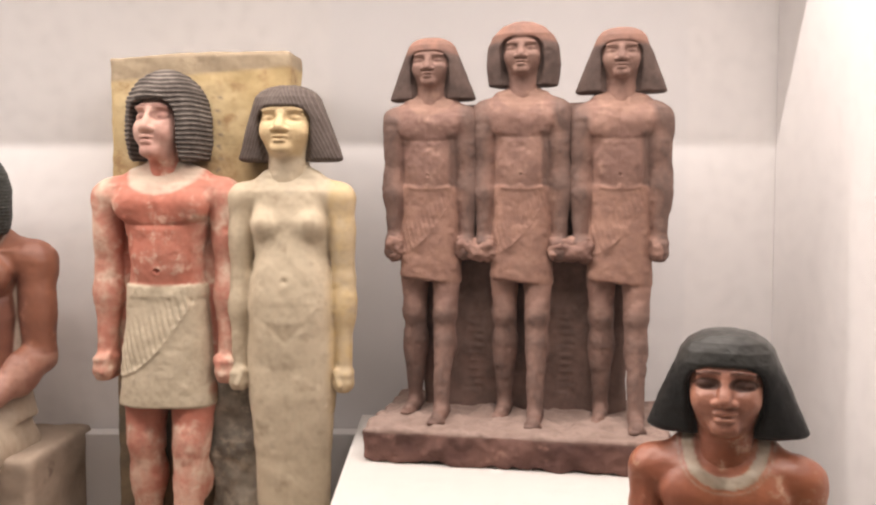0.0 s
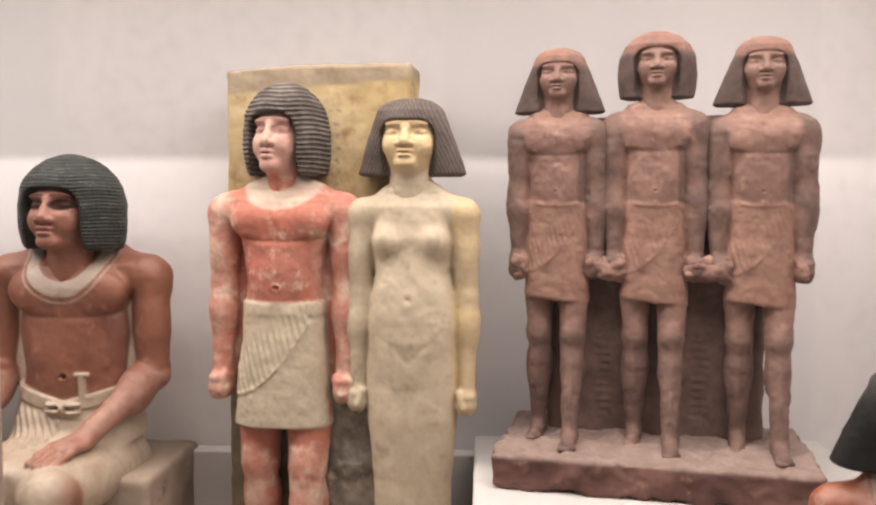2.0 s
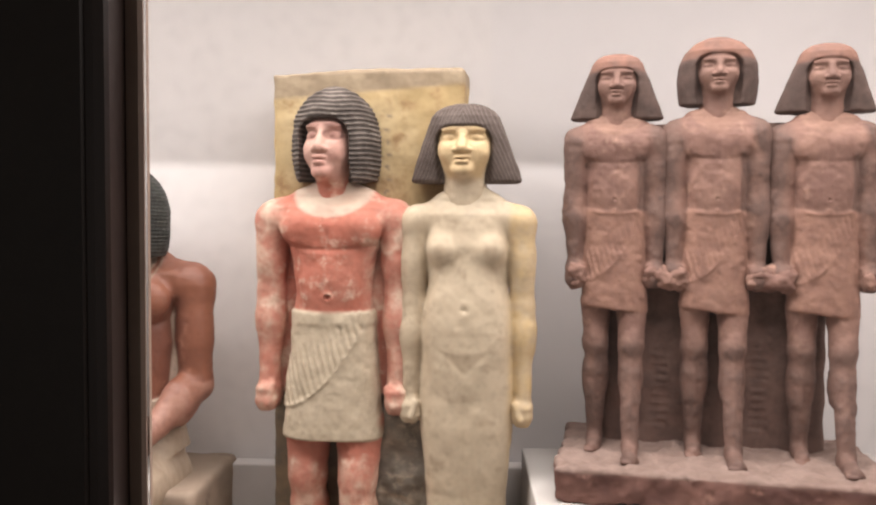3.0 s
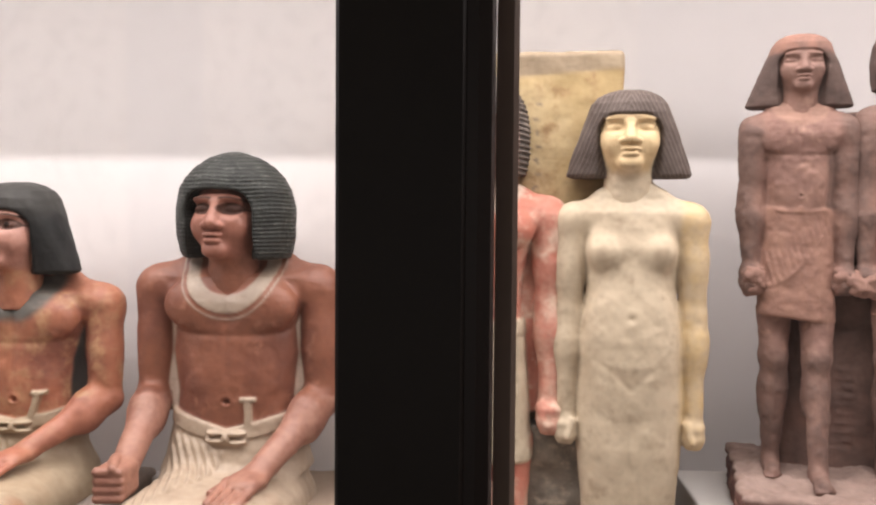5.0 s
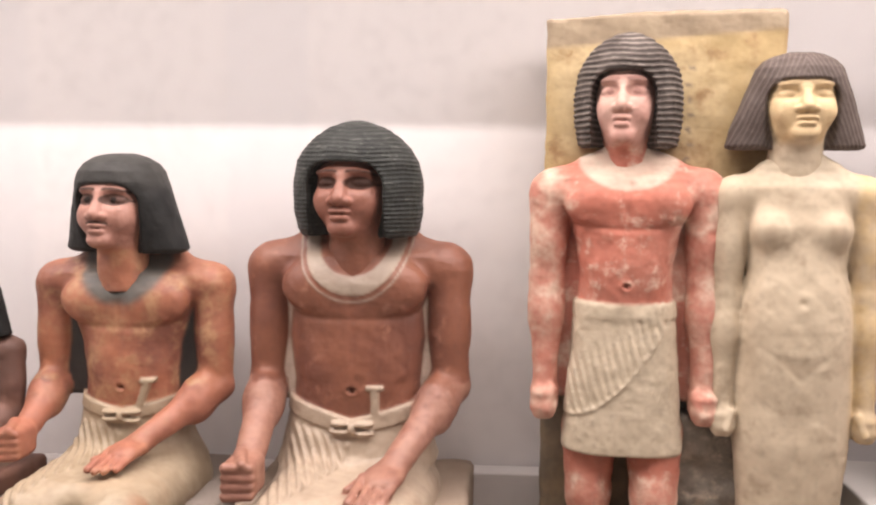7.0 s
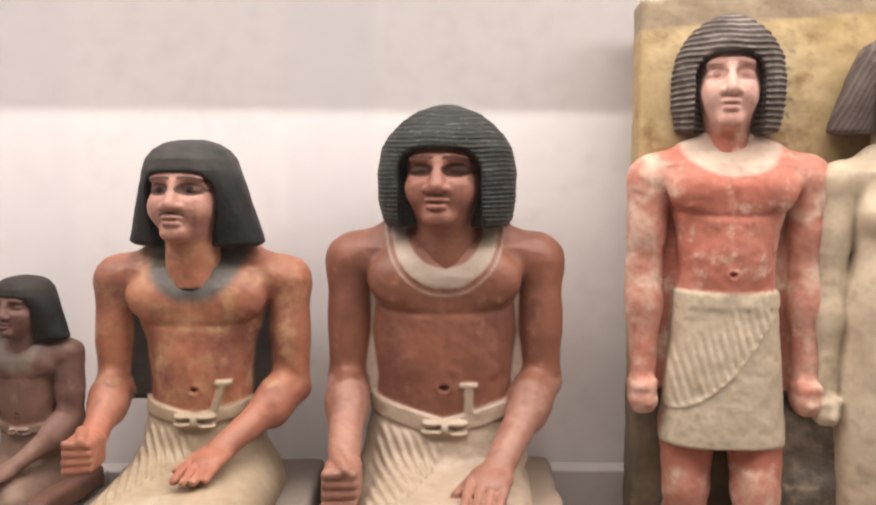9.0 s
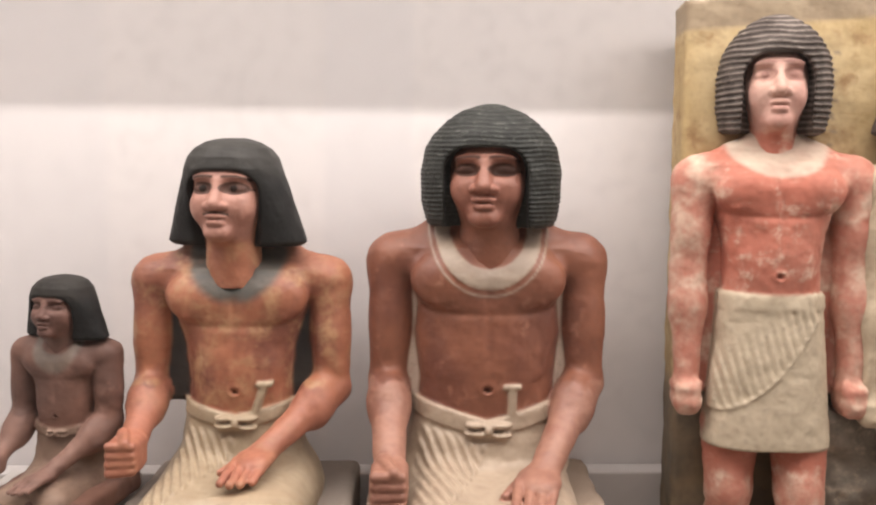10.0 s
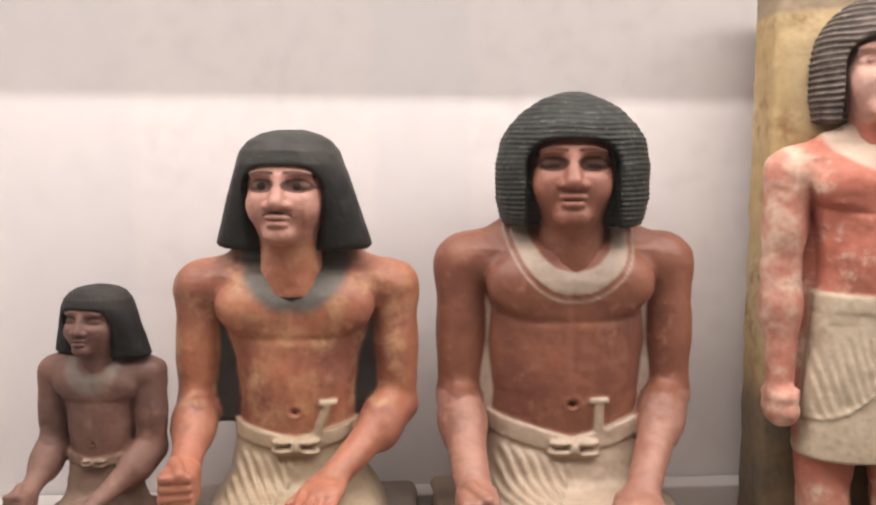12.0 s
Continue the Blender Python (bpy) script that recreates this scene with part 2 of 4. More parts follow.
def carve(groups, lo, hi, h, soft=0.004, move=(0, 0, 0), turn=0.0, slot=0, rough=0.0012, grain=0.03):
    """Mesh a figure. groups(p) gives a dict of distances by group and a dict of painted masks."""
    def whole(p):
        d = None
        for v in groups(p)[0].values():
            d = v if d is None else smin(d, v, soft)
        return d
    verts, quads = nets(whole, lo, hi, h)
    p = [verts[:, i].astype(np.float32) for i in range(3)]
    e = h * 0.4
    grad = np.stack([whole([p[j] + (e if j == i else 0) for j in range(3)]) - whole([p[j] - (e if j == i else 0) for j in range(3)]) for i in range(3)], 1) / (2 * e)
    length = np.maximum(np.linalg.norm(grad, axis=1), 0.3)
    d0 = np.clip(whole(p), -h * 0.5, h * 0.5)
    verts = verts - grad * (d0 / length ** 2)[:, None] * 0.9
    dist, masks = groups([verts[:, i].astype(np.float32) for i in range(3)])
    zones = {}
    for zone, key in (("zone_wig", "wig"), ("zone_kilt", "kilt"), ("zone_fill", "fill")):
        if key in dist:
            rest = np.minimum.reduce([v for k, v in dist.items() if k != key])
            zones[zone] = np.clip(0.5 + (rest - dist[key]) / (1.2 * h), 0, 1)
    zones.update(masks)
    zones["zone_matte"] = np.maximum(zones.get("zone_wig", 0), zones.get("zone_line", np.zeros(len(verts))))
    uneven = lumps(verts + 3.3, grain) + 0.6 * lumps(verts + 7.7, grain * 0.37) + 0.3 * lumps(verts + 1.9, grain * 0.15)
    verts = verts + grad / length[:, None] * (rough * uneven)[:, None]
    for k in ("zone_fade_shade", "zone_collar"):
        if k in zones:
            zones[k] = np.clip(zones[k] * (1 + (0.5 if k == "zone_fade_shade" else 0.15) * uneven), 0, 1)
    c, s = math.cos(radians(turn)), math.sin(radians(turn))
    x, y, z = verts[:, 0], -verts[:, 1], verts[:, 2]
    world_verts = np.stack([c * x - s * y + move[0], s * x + c * y + move[1], z + move[2]], 1)
    return world_verts, quads, zones, slot


def flip_test(verts, quads):
    a, b, c = verts[quads[:, 0]], verts[quads[:, 1]], verts[quads[:, 2]]
    return float(np.einsum("ij,ij->i", np.cross(b - a, c - a), a - verts.mean(0)).sum())


def statue(name, shells, materials, m, label, category="statue"):
    """One mesh out of several carved shells."""
    vs, fs, slots, n = [], [], [], 0
    zones = {k: [] for k in ZONES}
    for verts, quads, zs, slot in shells:
        if flip_test(verts, quads) < 0:
            quads = quads[:, ::-1]
        vs.append(verts), fs.append(quads + n), slots.append(np.full(len(quads), slot))
        for k in ZONES:
            zones[k].append(np.asarray(zs.get(k, np.zeros(len(verts))), np.float32))
        n += len(verts)
    me = bpy.data.meshes.new(name)
    me.from_pydata(np.concatenate(vs).tolist(), [], np.concatenate(fs).tolist())
    for k in ZONES:
        at = me.attributes.new(k, "FLOAT", "POINT")
        at.data.foreach_set("value", np.concatenate(zones[k]))
    for mm in materials:
        me.materials.append(mm)
    me.polygons.foreach_set("material_index", np.concatenate(slots).astype(np.int32))
    me.polygons.foreach_set("use_smooth", np.ones(len(me.polygons), bool))
    me.update()
    ob = new(name, me)
    ob.matrix_basis = m
    return tagged(ob, label, category)


def step(v, lo, hi):
    t = np.clip((v - lo) / (hi - lo), 0, 1)
    return t * t * (3 - 2 * t)


# ---- heads; chin at z=0, life size, scaled by s ----
def head(s, wig, wide=1.0, ridges=0.0, pitch=0.010, brow=1.0, drop=-0.012, neck=0.06, flare=1.0, lip=0.0, nod=8.0, fill=0.95, lap=0.0):
    def groups(p):
        p = (p[0] / (s * wide), p[1] / s, p[2] / s)
        still = p
        ca, sa = math.cos(radians(nod)), math.sin(radians(nod))
        p = (p[0], (p[1] - 0.02) * ca + (p[2] - 0.08) * sa + 0.02, -(p[1] - 0.02) * sa + (p[2] - 0.08) * ca + 0.08)
        m = both(p)
        skin = smin(ell(p, (0, -0.008, 0.126), (0.073, 0.085, 0.088)), ell(p, (0, 0.022, 0.070), (0.060, 0.066, 0.079)), 0.03)
        skin = smin(skin, ell(m, (0.035, 0.055, 0.070), (0.024, 0.023, 0.026)), 0.025)
        skin = smin(skin, ell(p, (0, 0.072, 0.012), (0.024, 0.018, 0.016)), 0.022)
        skin = smin(skin, ell(m, (0.029, 0.0700, 0.1250), (0.025, 0.0122, 0.0066)), 0.018)
        skin = smax(skin, -ell(m, (0.032, 0.094, 0.104), (0.026, 0.0235, 0.0150)), 0.014)
        skin = smin(skin, ell(m, (0.032, 0.0630, 0.1030), (0.0215, 0.0125, 0.0108)), 0.002)
        skin = smin(skin, cone(p, (0, 0.079, 0.114), (0, 0.096, 0.070), 0.0080, 0.0135), 0.011)
        skin = smin(skin, ell(m, (0.0145, 0.088, 0.0655), (0.0105, 0.012, 0.0082)), 0.005)
        skin = smin(skin, ell(p, (0, 0.0845, 0.0452), (0.021, 0.0130, 0.0068)), 0.006)
        skin = smin(skin, ell(p, (0, 0.0835, 0.0318), (0.018, 0.0130, 0.0078)), 0.006)
        skin = smax(skin, -ell(p, (0, 0.097, 0.0388), (0.020, 0.008, 0.0016)), 0.003)
        skin = smin(skin, ell(m, (0.071, -0.004, 0.092), (0.010, 0.018, 0.030)), 0.008)
        face_p, p = p, still
        skin = smin(skin, cone(p, (0, -0.008, 0.05), (0, -0.018, -neck), 0.052, 0.058), 0.02)
        if wig == "round":
            w = loft(p, [(0.0, 0.114, 0.095, -0.022), (0.015, 0.121, 0.101, -0.022), (0.05, 0.128, 0.106, -0.021), (0.11, 0.129, 0.108, -0.020), (0.155, 0.120, 0.104, -0.018),
                         (0.180, 0.106, 0.096, -0.017), (0.205, 0.084, 0.078, -0.017), (0.225, 0.055, 0.054, -0.017), (0.237, 0.025, 0.026, -0.017), (0.241, 0.006, 0.008, -0.017)], 2.1)
            cut = rbox(p, (0, 0.125, 0.050), (0.075, 0.120, 0.104), 0.048)
        elif wig == "bag":
            w = loft(p, [(-0.040, 0.128, 0.080, -0.036), (0.05, 0.138, 0.092, -0.030), (0.12, 0.132, 0.099, -0.024), (0.17, 0.113, 0.095, -0.020),
                         (0.205, 0.080, 0.074, -0.018), (0.226, 0.038, 0.038, -0.018), (0.233, 0.008, 0.010, -0.018)], 2.2)
            cut = rbox(p, (0, 0.125, 0.045), (0.078, 0.120, 0.110), 0.05)
        else:
            b = 0.137 * flare
            low = drop + 0.010
            side = [(z, 0.096 + (b - 0.096) * ((0.150 - z) / (0.150 - low)) ** 0.92, 0.097 - 0.030 * (0.150 - z) / (0.150 - low), -0.018 - 0.016 * (0.150 - z) / (0.150 - low)) for z in (low, 0.03, 0.06, 0.09, 0.12)]
            w = loft(p, [(drop, b * 0.95, 0.058, -0.034)] + side + [(0.150, 0.096, 0.097, -0.018), (0.175, 0.088, 0.090, -0.017), (0.194, 0.074, 0.077, -0.018), (0.207, 0.053, 0.057, -0.019), (0.214, 0.028, 0.032, -0.019), (0.217, 0.006, 0.008, -0.019)], 2.3)
            cut = rbox(p, (0, 0.122, 0.030), (0.072, 0.120, 0.117), 0.048)
        crease, wave = 0.0, np.zeros_like(p[2])
        if ridges:
            ph = p[2] if wig != "flare" else 0.35 * p[2] + 0.9 * np.abs(p[0])
            ph = ph + 0.10 * pitch * (np.sin(p[0] * 61 + p[2] * 33) + np.sin(p[1] * 47 - p[0] * 29))
            wave = np.sin(ph * (2 * math.pi / pitch))
            crease = ridges * wave * (0.8 + 0.35 * np.sin(p[0] * 37 + 2) * np.sin(p[2] * 51 + p[1] * 43))
        w = smax(w + crease, -cut, 0.008)
        p = face_p
        arch = np.exp(-((m[2] - 0.124 - 0.004 * np.cos((m[0] - 0.028) * 55)) / 0.0032) ** 2) * step(m[0], 0.006, 0.010) * (1 - step(m[0], 0.056, 0.062)) * (p[1] > 0.04)
        ring = np.sqrt(((m[0] - 0.032) / 0.023) ** 2 + ((m[2] - 0.104) / 0.0115) ** 2)
        iris = 1 - step(np.sqrt((m[0] - 0.031) ** 2 + (m[2] - 0.104) ** 2), 0.007, 0.010)
        tail = np.exp(-((m[2] - 0.104) / 0.0022) ** 2) * step(m[0], 0.048, 0.052) * (1 - step(m[0], 0.062, 0.066))
        line = np.maximum.reduce([arch, fill * (1 - step(ring, 0.95, 1.15)), 0.8 * (1 - step(np.abs(ring - 1), 0.08, 0.2)), iris, tail, lip * np.exp(-((p[2] - 0.0535 + 0.15 * m[0]) / 0.0028) ** 2) * (m[0] < 0.026)]) * (p[1] > 0.035) * brow
        front = step(p[1], -0.01, 0.03) * step(p[2], -0.01, 0.01)
        return {"skin": skin * s, "wig": w * s}, {"zone_line": line, "zone_face": front, "zone_fill": lap * (w < skin) * (1 - step(still[2], 0.125, 0.150)),
                                               "zone_crown_lit": (w < skin) * step(still[2] + 0.004 * np.sin(still[0] * 90), 0.120, 0.165), "zone_edge": (w < skin) * step(-wave, 0.1, 0.9)}
    return groups


def head_shell(at, s, wig, h, slot=0, turn=0.0, **kw):
    k = s * 1.0
    k2 = k * max(1.0, kw.get("wide", 1.0) * kw.get("flare", 1.0))
    lo, hi = (-0.16 * k2, -0.15 * k, -0.10 * k), (0.16 * k2, 0.13 * k, 0.26 * k)
    return carve(head(s, wig, **kw), lo, hi, h, 0.003, at, turn, slot, 0.0009, 0.022)


# ---- bodies; z is the height in the case, x and f are from the figure's middle ----
def arms(m, sh, elbow, wrist, r, fist=1.25):
    """Shoulder, upper arm, forearm and, with fist, a closed hand."""
    d = smin(ell(m, (sh[0], sh[1], sh[2]), (r * 1.12, r * 1.10, r * 1.25)), cone(m, sh, elbow, r * 1.03, r * 0.92), r * 0.7)
    mid = [0.55 * sh[i] + 0.45 * elbow[i] for i in range(3)]
    d = smin(d, ell(m, (mid[0], mid[1] + 0.12 * r, mid[2]), (r * 0.95, r * 1.00, r * 2.2)), 0.02)
    d = smin(d, cone(m, elbow, wrist, r * 0.92, r * 0.64), 0.012)
    low = [0.74 * elbow[i] + 0.26 * wrist[i] for i in range(3)]
    d = smin(d, ell(m, low, (r * 0.87, r * 0.93, r * 1.3)), 0.03)
    if not fist:
        return d
    grip = rbox(m, wrist, (r * 0.74, r * fist * 0.88, r * 0.95), r * 0.55) + 0.03 * r * np.sin((m[2] - wrist[2]) * 8.0 / r)
    grip = smin(grip, cone(m, (wrist[0] - 0.5 * r, wrist[1] + 0.7 * r, wrist[2] + 0.75 * r), (wrist[0] - 0.15 * r, wrist[1] + 1.0 * r, wrist[2] - 0.35 * r), r * 0.26, r * 0.24), 0.003)
    return smin(d, grip, 0.014)


def torso(p, base, sh, w, waist, dp, breast=1.0):
    """A carved chest: square shoulders, flat breast muscles, a groove down the belly and a navel."""
    m = both(p)
    H = sh - base
    d = loft(p, [(base - 0.05, waist * 1.04, dp * 0.82, 0), (base + 0.16 * H, waist * 0.98, dp * 0.80, 0), (base + 0.42 * H, waist * 1.06, dp * 0.82, 0), (sh - 0.40 * H, 0.58 * w, dp * 0.87, 0),
                 (sh - 0.24 * H, 0.66 * w, dp * 0.88, 0), (sh - 0.09 * H, 0.66 * w, dp * 0.78, -0.07 * dp), (sh + 0.01 * H, 0.36 * w, dp * 0.48, -0.14 * dp)], 2.35)
    d = smin(d, cone(m, (0.13 * w, -0.13 * dp, sh + 0.09 * H), (0.74 * w, -0.06 * dp, sh - 0.15 * H), 0.125 * w, 0.145 * w), 0.032)
    d = smin(d, ell(m, (0.29 * w, 0.58 * dp, sh - 0.27 * H), (0.335 * w, 0.38 * dp, 0.165 * H)), 0.016)
    d = smin(d, ell(p, (0, 0.58 * dp, base + 0.27 * H), (0.60 * waist, 0.25 * dp, 0.24 * H)), 0.03)
    front = step(p[1], 0.1 * dp, 0.4 * dp)
    up = (p[2] - base) / H
    groove = np.exp(-(p[0] / (0.032 * w)) ** 2) * step(up, 0.20, 0.32) * (1 - step(up, 0.66, 0.76))
    fold = np.exp(-((up - 0.545 - 0.10 * (m[0] / w) ** 2) / 0.020) ** 2) * (1 - step(m[0], 0.50 * w, 0.60 * w))
    rib = np.exp(-((up - 0.47 + 0.75 * (m[0] / w) ** 1.5) / 0.035) ** 2) * step(m[0], 0.05 * w, 0.12 * w) * (1 - step(m[0], 0.40 * w, 0.5 * w))
    bone = np.exp(-((up - 0.90 - 0.05 * m[0] / w) / 0.022) ** 2) * step(m[0], 0.10 * w, 0.2 * w) * (1 - step(m[0], 0.62 * w, 0.72 * w))
    nip = np.exp(-((m[0] - 0.43 * w) ** 2 + (p[2] - sh + 0.385 * H) ** 2) / (0.024 * w) ** 2)
    d = d + front * breast * w * (0.011 * groove + 0.011 * fold + 0.004 * rib - 0.006 * bone - 0.018 * nip)
    ring = np.sqrt(p[0] ** 2 + ((p[2] - base - 0.13 * H) / 0.8) ** 2)
    return d + front * w * (0.050 * np.exp(-(ring / (0.026 * w)) ** 2) - 0.012 * np.exp(-((ring - 0.055 * w) / (0.022 * w)) ** 2))


def standing(sh, w, belt, hem, foot, waist, hip, fist, deep=0.42, pleat=0.0, crisp=0.0018, arm=0.2, stride=0.30, band=1.0, tilt=0.0, breast=1.3):
    """A striding man in a short kilt: shoulder top, outer half width, belt, hem, foot and fist heights."""
    H = sh - belt
    r = arm * w
    k = w / 0.177

    def groups(p):
        m = both(p)
        dp = deep * w
        skin = torso(p, belt, sh, w, waist, dp, breast)
        skin = smin(skin, arms(m, (w - 1.16 * r, 0, sh - 1.55 * r), (w - r, -0.05 * dp, (sh + fist) / 2 + 0.01), (w - 1.0 * r, 0.25 * dp, fist), r), 0.005 + 0.12 * w * step(p[2], sh - 0.34 * H, sh - 0.14 * H))
        skin = np.minimum(skin, rbox(p, (0, -0.38 * dp, (sh - 0.2 * H + fist) / 2), (w - 1.3 * r, 0.32 * dp, (sh - 0.2 * H - fist) / 2), 0.006))
        hz = p[2] - tilt * p[0]
        kilt = loft((p[0], p[1], hz), [(hem, hip, dp * 0.98, 0.10 * dp), (hem + 0.4 * (belt - hem), (hip + waist) / 2 * 1.03, dp * 0.95, 0.05 * dp), (belt, waist * 1.05, dp * 0.83, 0)], 2.6)
        edge = p[2] - hem - 0.456 * (belt - hem) - 1.1 * p[0] - 5.0 / k * p[0] ** 2
        front = step(p[1], 0, 0.02)
        over = step(edge, -0.0015, 0.0015) * front * (p[0] < 0.62 * hip)
        kilt = kilt - 0.0026 * k * over * (1 - step(edge, 0.05 * k, 0.13 * k))
        if pleat:
            rows = step(edge, 0.004, 0.010) * (1 - step(edge, 0.07 * k, 0.14 * k)) * step(p[0], -0.92 * hip, -0.80 * hip) * front
            kilt = kilt + crisp * rows * (1 + np.sin((p[0] + 0.28 * (p[2] - hem)) * pleat))
        kilt = smin(kilt, loft(p, [(belt - 0.030 * k, waist * (1.05 + 0.04 * band), dp * (0.83 + 0.05 * band), 0), (belt, waist * (1.05 + 0.02 * band), dp * (0.83 + 0.04 * band), 0)], 2.6), 0.004)
        if band < 0.5:
            bow = p[2] - belt + 0.10 * waist - 1.2 / waist * 0.12 * p[0] ** 2
            kilt = kilt - front * w * (0.030 * np.exp(-(bow / (0.035 * w)) ** 2) * (1 - step(m[0], 0.35 * w, 0.45 * w)) + 0.06 * np.exp(-(p[0] ** 2 + (p[2] - belt - 0.02 * w) ** 2) / (0.06 * w) ** 2))
        lx, lr = 0.53 * hip, 0.385 * hip
        f1 = stride * w * 1.9
        legs = None
        for sx, ff in ((-lx, -0.05 * dp), (lx, f1)):
            mid = (sx, 0.30 * ff + 0.1 * dp, foot + 0.74 * (hem - foot))
            ank = (sx, ff, foot + 0.10 * (hem - foot))
            g = smin(cone(p, (sx, 0.1 * ff, hem + 0.03), mid, lr * 1.22, lr * 0.98), cone(p, mid, ank, lr * 0.94, lr * 0.62), 0.010)
            g = smin(g, ell(p, (sx, mid[1] - lr * 0.40, foot + 0.5 * (hem - foot)), (lr * 0.98, lr * 0.95, 0.17 * (hem - foot))), 0.02)
            g = smin(g, ell(p, (sx, mid[1] + lr * 0.75, mid[2] + 0.01), (lr * 0.55, lr * 0.36, lr * 0.9)), 0.014)
            shin = np.exp(-((p[0] - sx) / (0.20 * lr)) ** 2) * step(p[1], mid[1] * 0.5, mid[1] * 0.5 + lr) * (1 - step(p[2], mid[2] - 0.03, mid[2])) * step(p[2], foot + 0.05, foot + 0.09)
            g = g - 0.09 * lr * shin
            g = smin(g, cone(p, (sx, ff - lr * 0.3, foot + lr * 0.42), (sx * 1.06, ff + lr * 2.4, foot + lr * 0.22), lr * 0.66, lr * 0.55), 0.012)
            for i in range(5):
                tx = sx * 1.06 + (i - 2) * lr * 0.26
                g = smin(g, cone(p, (tx, ff + lr * 2.2, foot + lr * 0.25), (tx, ff + lr * 3.0 - 0.06 * lr * (i - 1) ** 2, foot + lr * 0.16), lr * 0.18, lr * 0.15), 0.002)
            legs = g if legs is None else np.minimum(legs, g)
        skin = np.minimum(skin, legs)
        ring = np.sqrt((p[0] / (0.52 * w)) ** 2 + ((p[2] - sh - 0.02) / (0.26 * H)) ** 2)
        worn = np.maximum(step(np.abs(p[0]) + 0.06 * w * np.sin(p[2] * 55 + p[0] * 30) * np.sin(p[2] * 23 + 1), 0.56 * w, 0.80 * w) * (p[2] > hem), 0.8 * (1 - step(p[2], hem - 0.10, hem - 0.01)))
        worn = np.maximum(worn, 0.75 * step(p[0], 0.38 * w, 0.46 * w) * (p[2] > belt) * (1 - step(p[2], sh - 0.42 * H, sh - 0.30 * H)))
        return {"skin": skin, "kilt": kilt}, {"zone_collar": (1 - step(ring, 0.9, 1.05)) * (p[1] > -0.2 * dp), "zone_fade_shade": worn}
    return groups


def sheath(sh, w, waist_z, waist, hip_z, hip, foot, hem_w, fist, deep=0.46):
    """A woman in a close-fitting long dress, arms straight down."""
    H = sh - waist_z
    r = 0.19 * w

    def groups(p):
        m = both(p)
        dp = deep * w
        b = loft(p, [(foot, hem_w * 0.95, dp * 0.9, 0.1 * dp), (foot + 0.5 * (hip_z - foot), hem_w * 1.06, dp * 0.86, 0.05 * dp), (hip_z - 0.1, hip * 0.97, dp * 0.98, 0.08 * dp), (hip_z, hip, dp * 1.0, 0.02 * dp),
                     ((hip_z + waist_z) / 2, (hip + waist) * 0.52, dp * 0.9, 0), (waist_z, waist * 1.03, dp * 0.76, 0), (waist_z + 0.45 * H, w * 0.62, dp * 0.82, 0),
                     (sh - 0.16 * H, w * 0.64, dp * 0.72, -0.08 * dp), (sh, w * 0.32, dp * 0.5, -0.15 * dp)], 2.2)
        b = smin(b, cone(m, (0.14 * w, -0.1 * dp, sh + 0.12 * H), (0.74 * w, -0.05 * dp, sh - 0.22 * H), 0.125 * w, 0.135 * w), 0.03)
        b = smin(b, ell(m, (0.37 * w, 0.62 * dp, sh - 0.60 * H), (0.165 * w, 0.24 * dp, 0.13 * H)), 0.028)
        b = smin(b, ell(p, (0, 0.50 * dp, waist_z - 0.45 * (waist_z - hip_z)), (0.45 * w, 0.36 * dp, 0.5 * H)), 0.05)
        front = step(p[1], 0, 0.02)
        nz = waist_z - 0.25 * (waist_z - hip_z)
        ring = np.sqrt(p[0] ** 2 + (p[2] - nz) ** 2)
        b = b + front * w * (0.024 * np.exp(-(ring / (0.035 * w)) ** 2) - 0.007 * np.exp(-((ring - 0.10 * w) / (0.045 * w)) ** 2))
        tri = np.maximum(p[2] - hip_z - 0.058 - 3.0 * p[0] ** 2, hip_z + 0.022 + 0.95 * np.abs(p[0]) - p[2])
        b = b + front * (0.0006 * np.exp(-(tri / 0.005) ** 2) + 0.0010 * step(-tri, -0.004, 0.005))
        thigh = np.exp(-(p[0] / 0.010) ** 2) * step(-p[2], -hip_z - 0.02, -hip_z + 0.06)
        b = b + 0.004 * front * thigh
        b = smin(b, arms(m, (w - 1.16 * r, 0, sh - 1.75 * r), (w - 0.98 * r, -0.03 * dp, (sh + fist) / 2), (w - 0.9 * r, 0.22 * dp, fist), r, 1.1), 0.005 + 0.14 * w * step(p[2], sh - 0.5 * H, sh - 0.2 * H))
        ring = np.sqrt((p[0] / (0.55 * w)) ** 2 + ((p[2] - sh - 0.02) / (0.36 * H)) ** 2)
        areola = 1 - step(np.sqrt((m[0] - 0.37 * w) ** 2 + (p[2] - sh + 0.62 * H) ** 2), 0.06 * w, 0.15 * w)
        mark = np.maximum(0.55 * areola, 0.45 * step(-tri, -0.005, 0.006)) * front
        return {"skin": b}, {"zone_kilt": mark, "zone_collar": (1 - step(ring, 0.8, 1.1)) * 0.7, "zone_fade_shade": 0.8 * step(p[0], 0.56 * w, 0.72 * w)}
    return groups


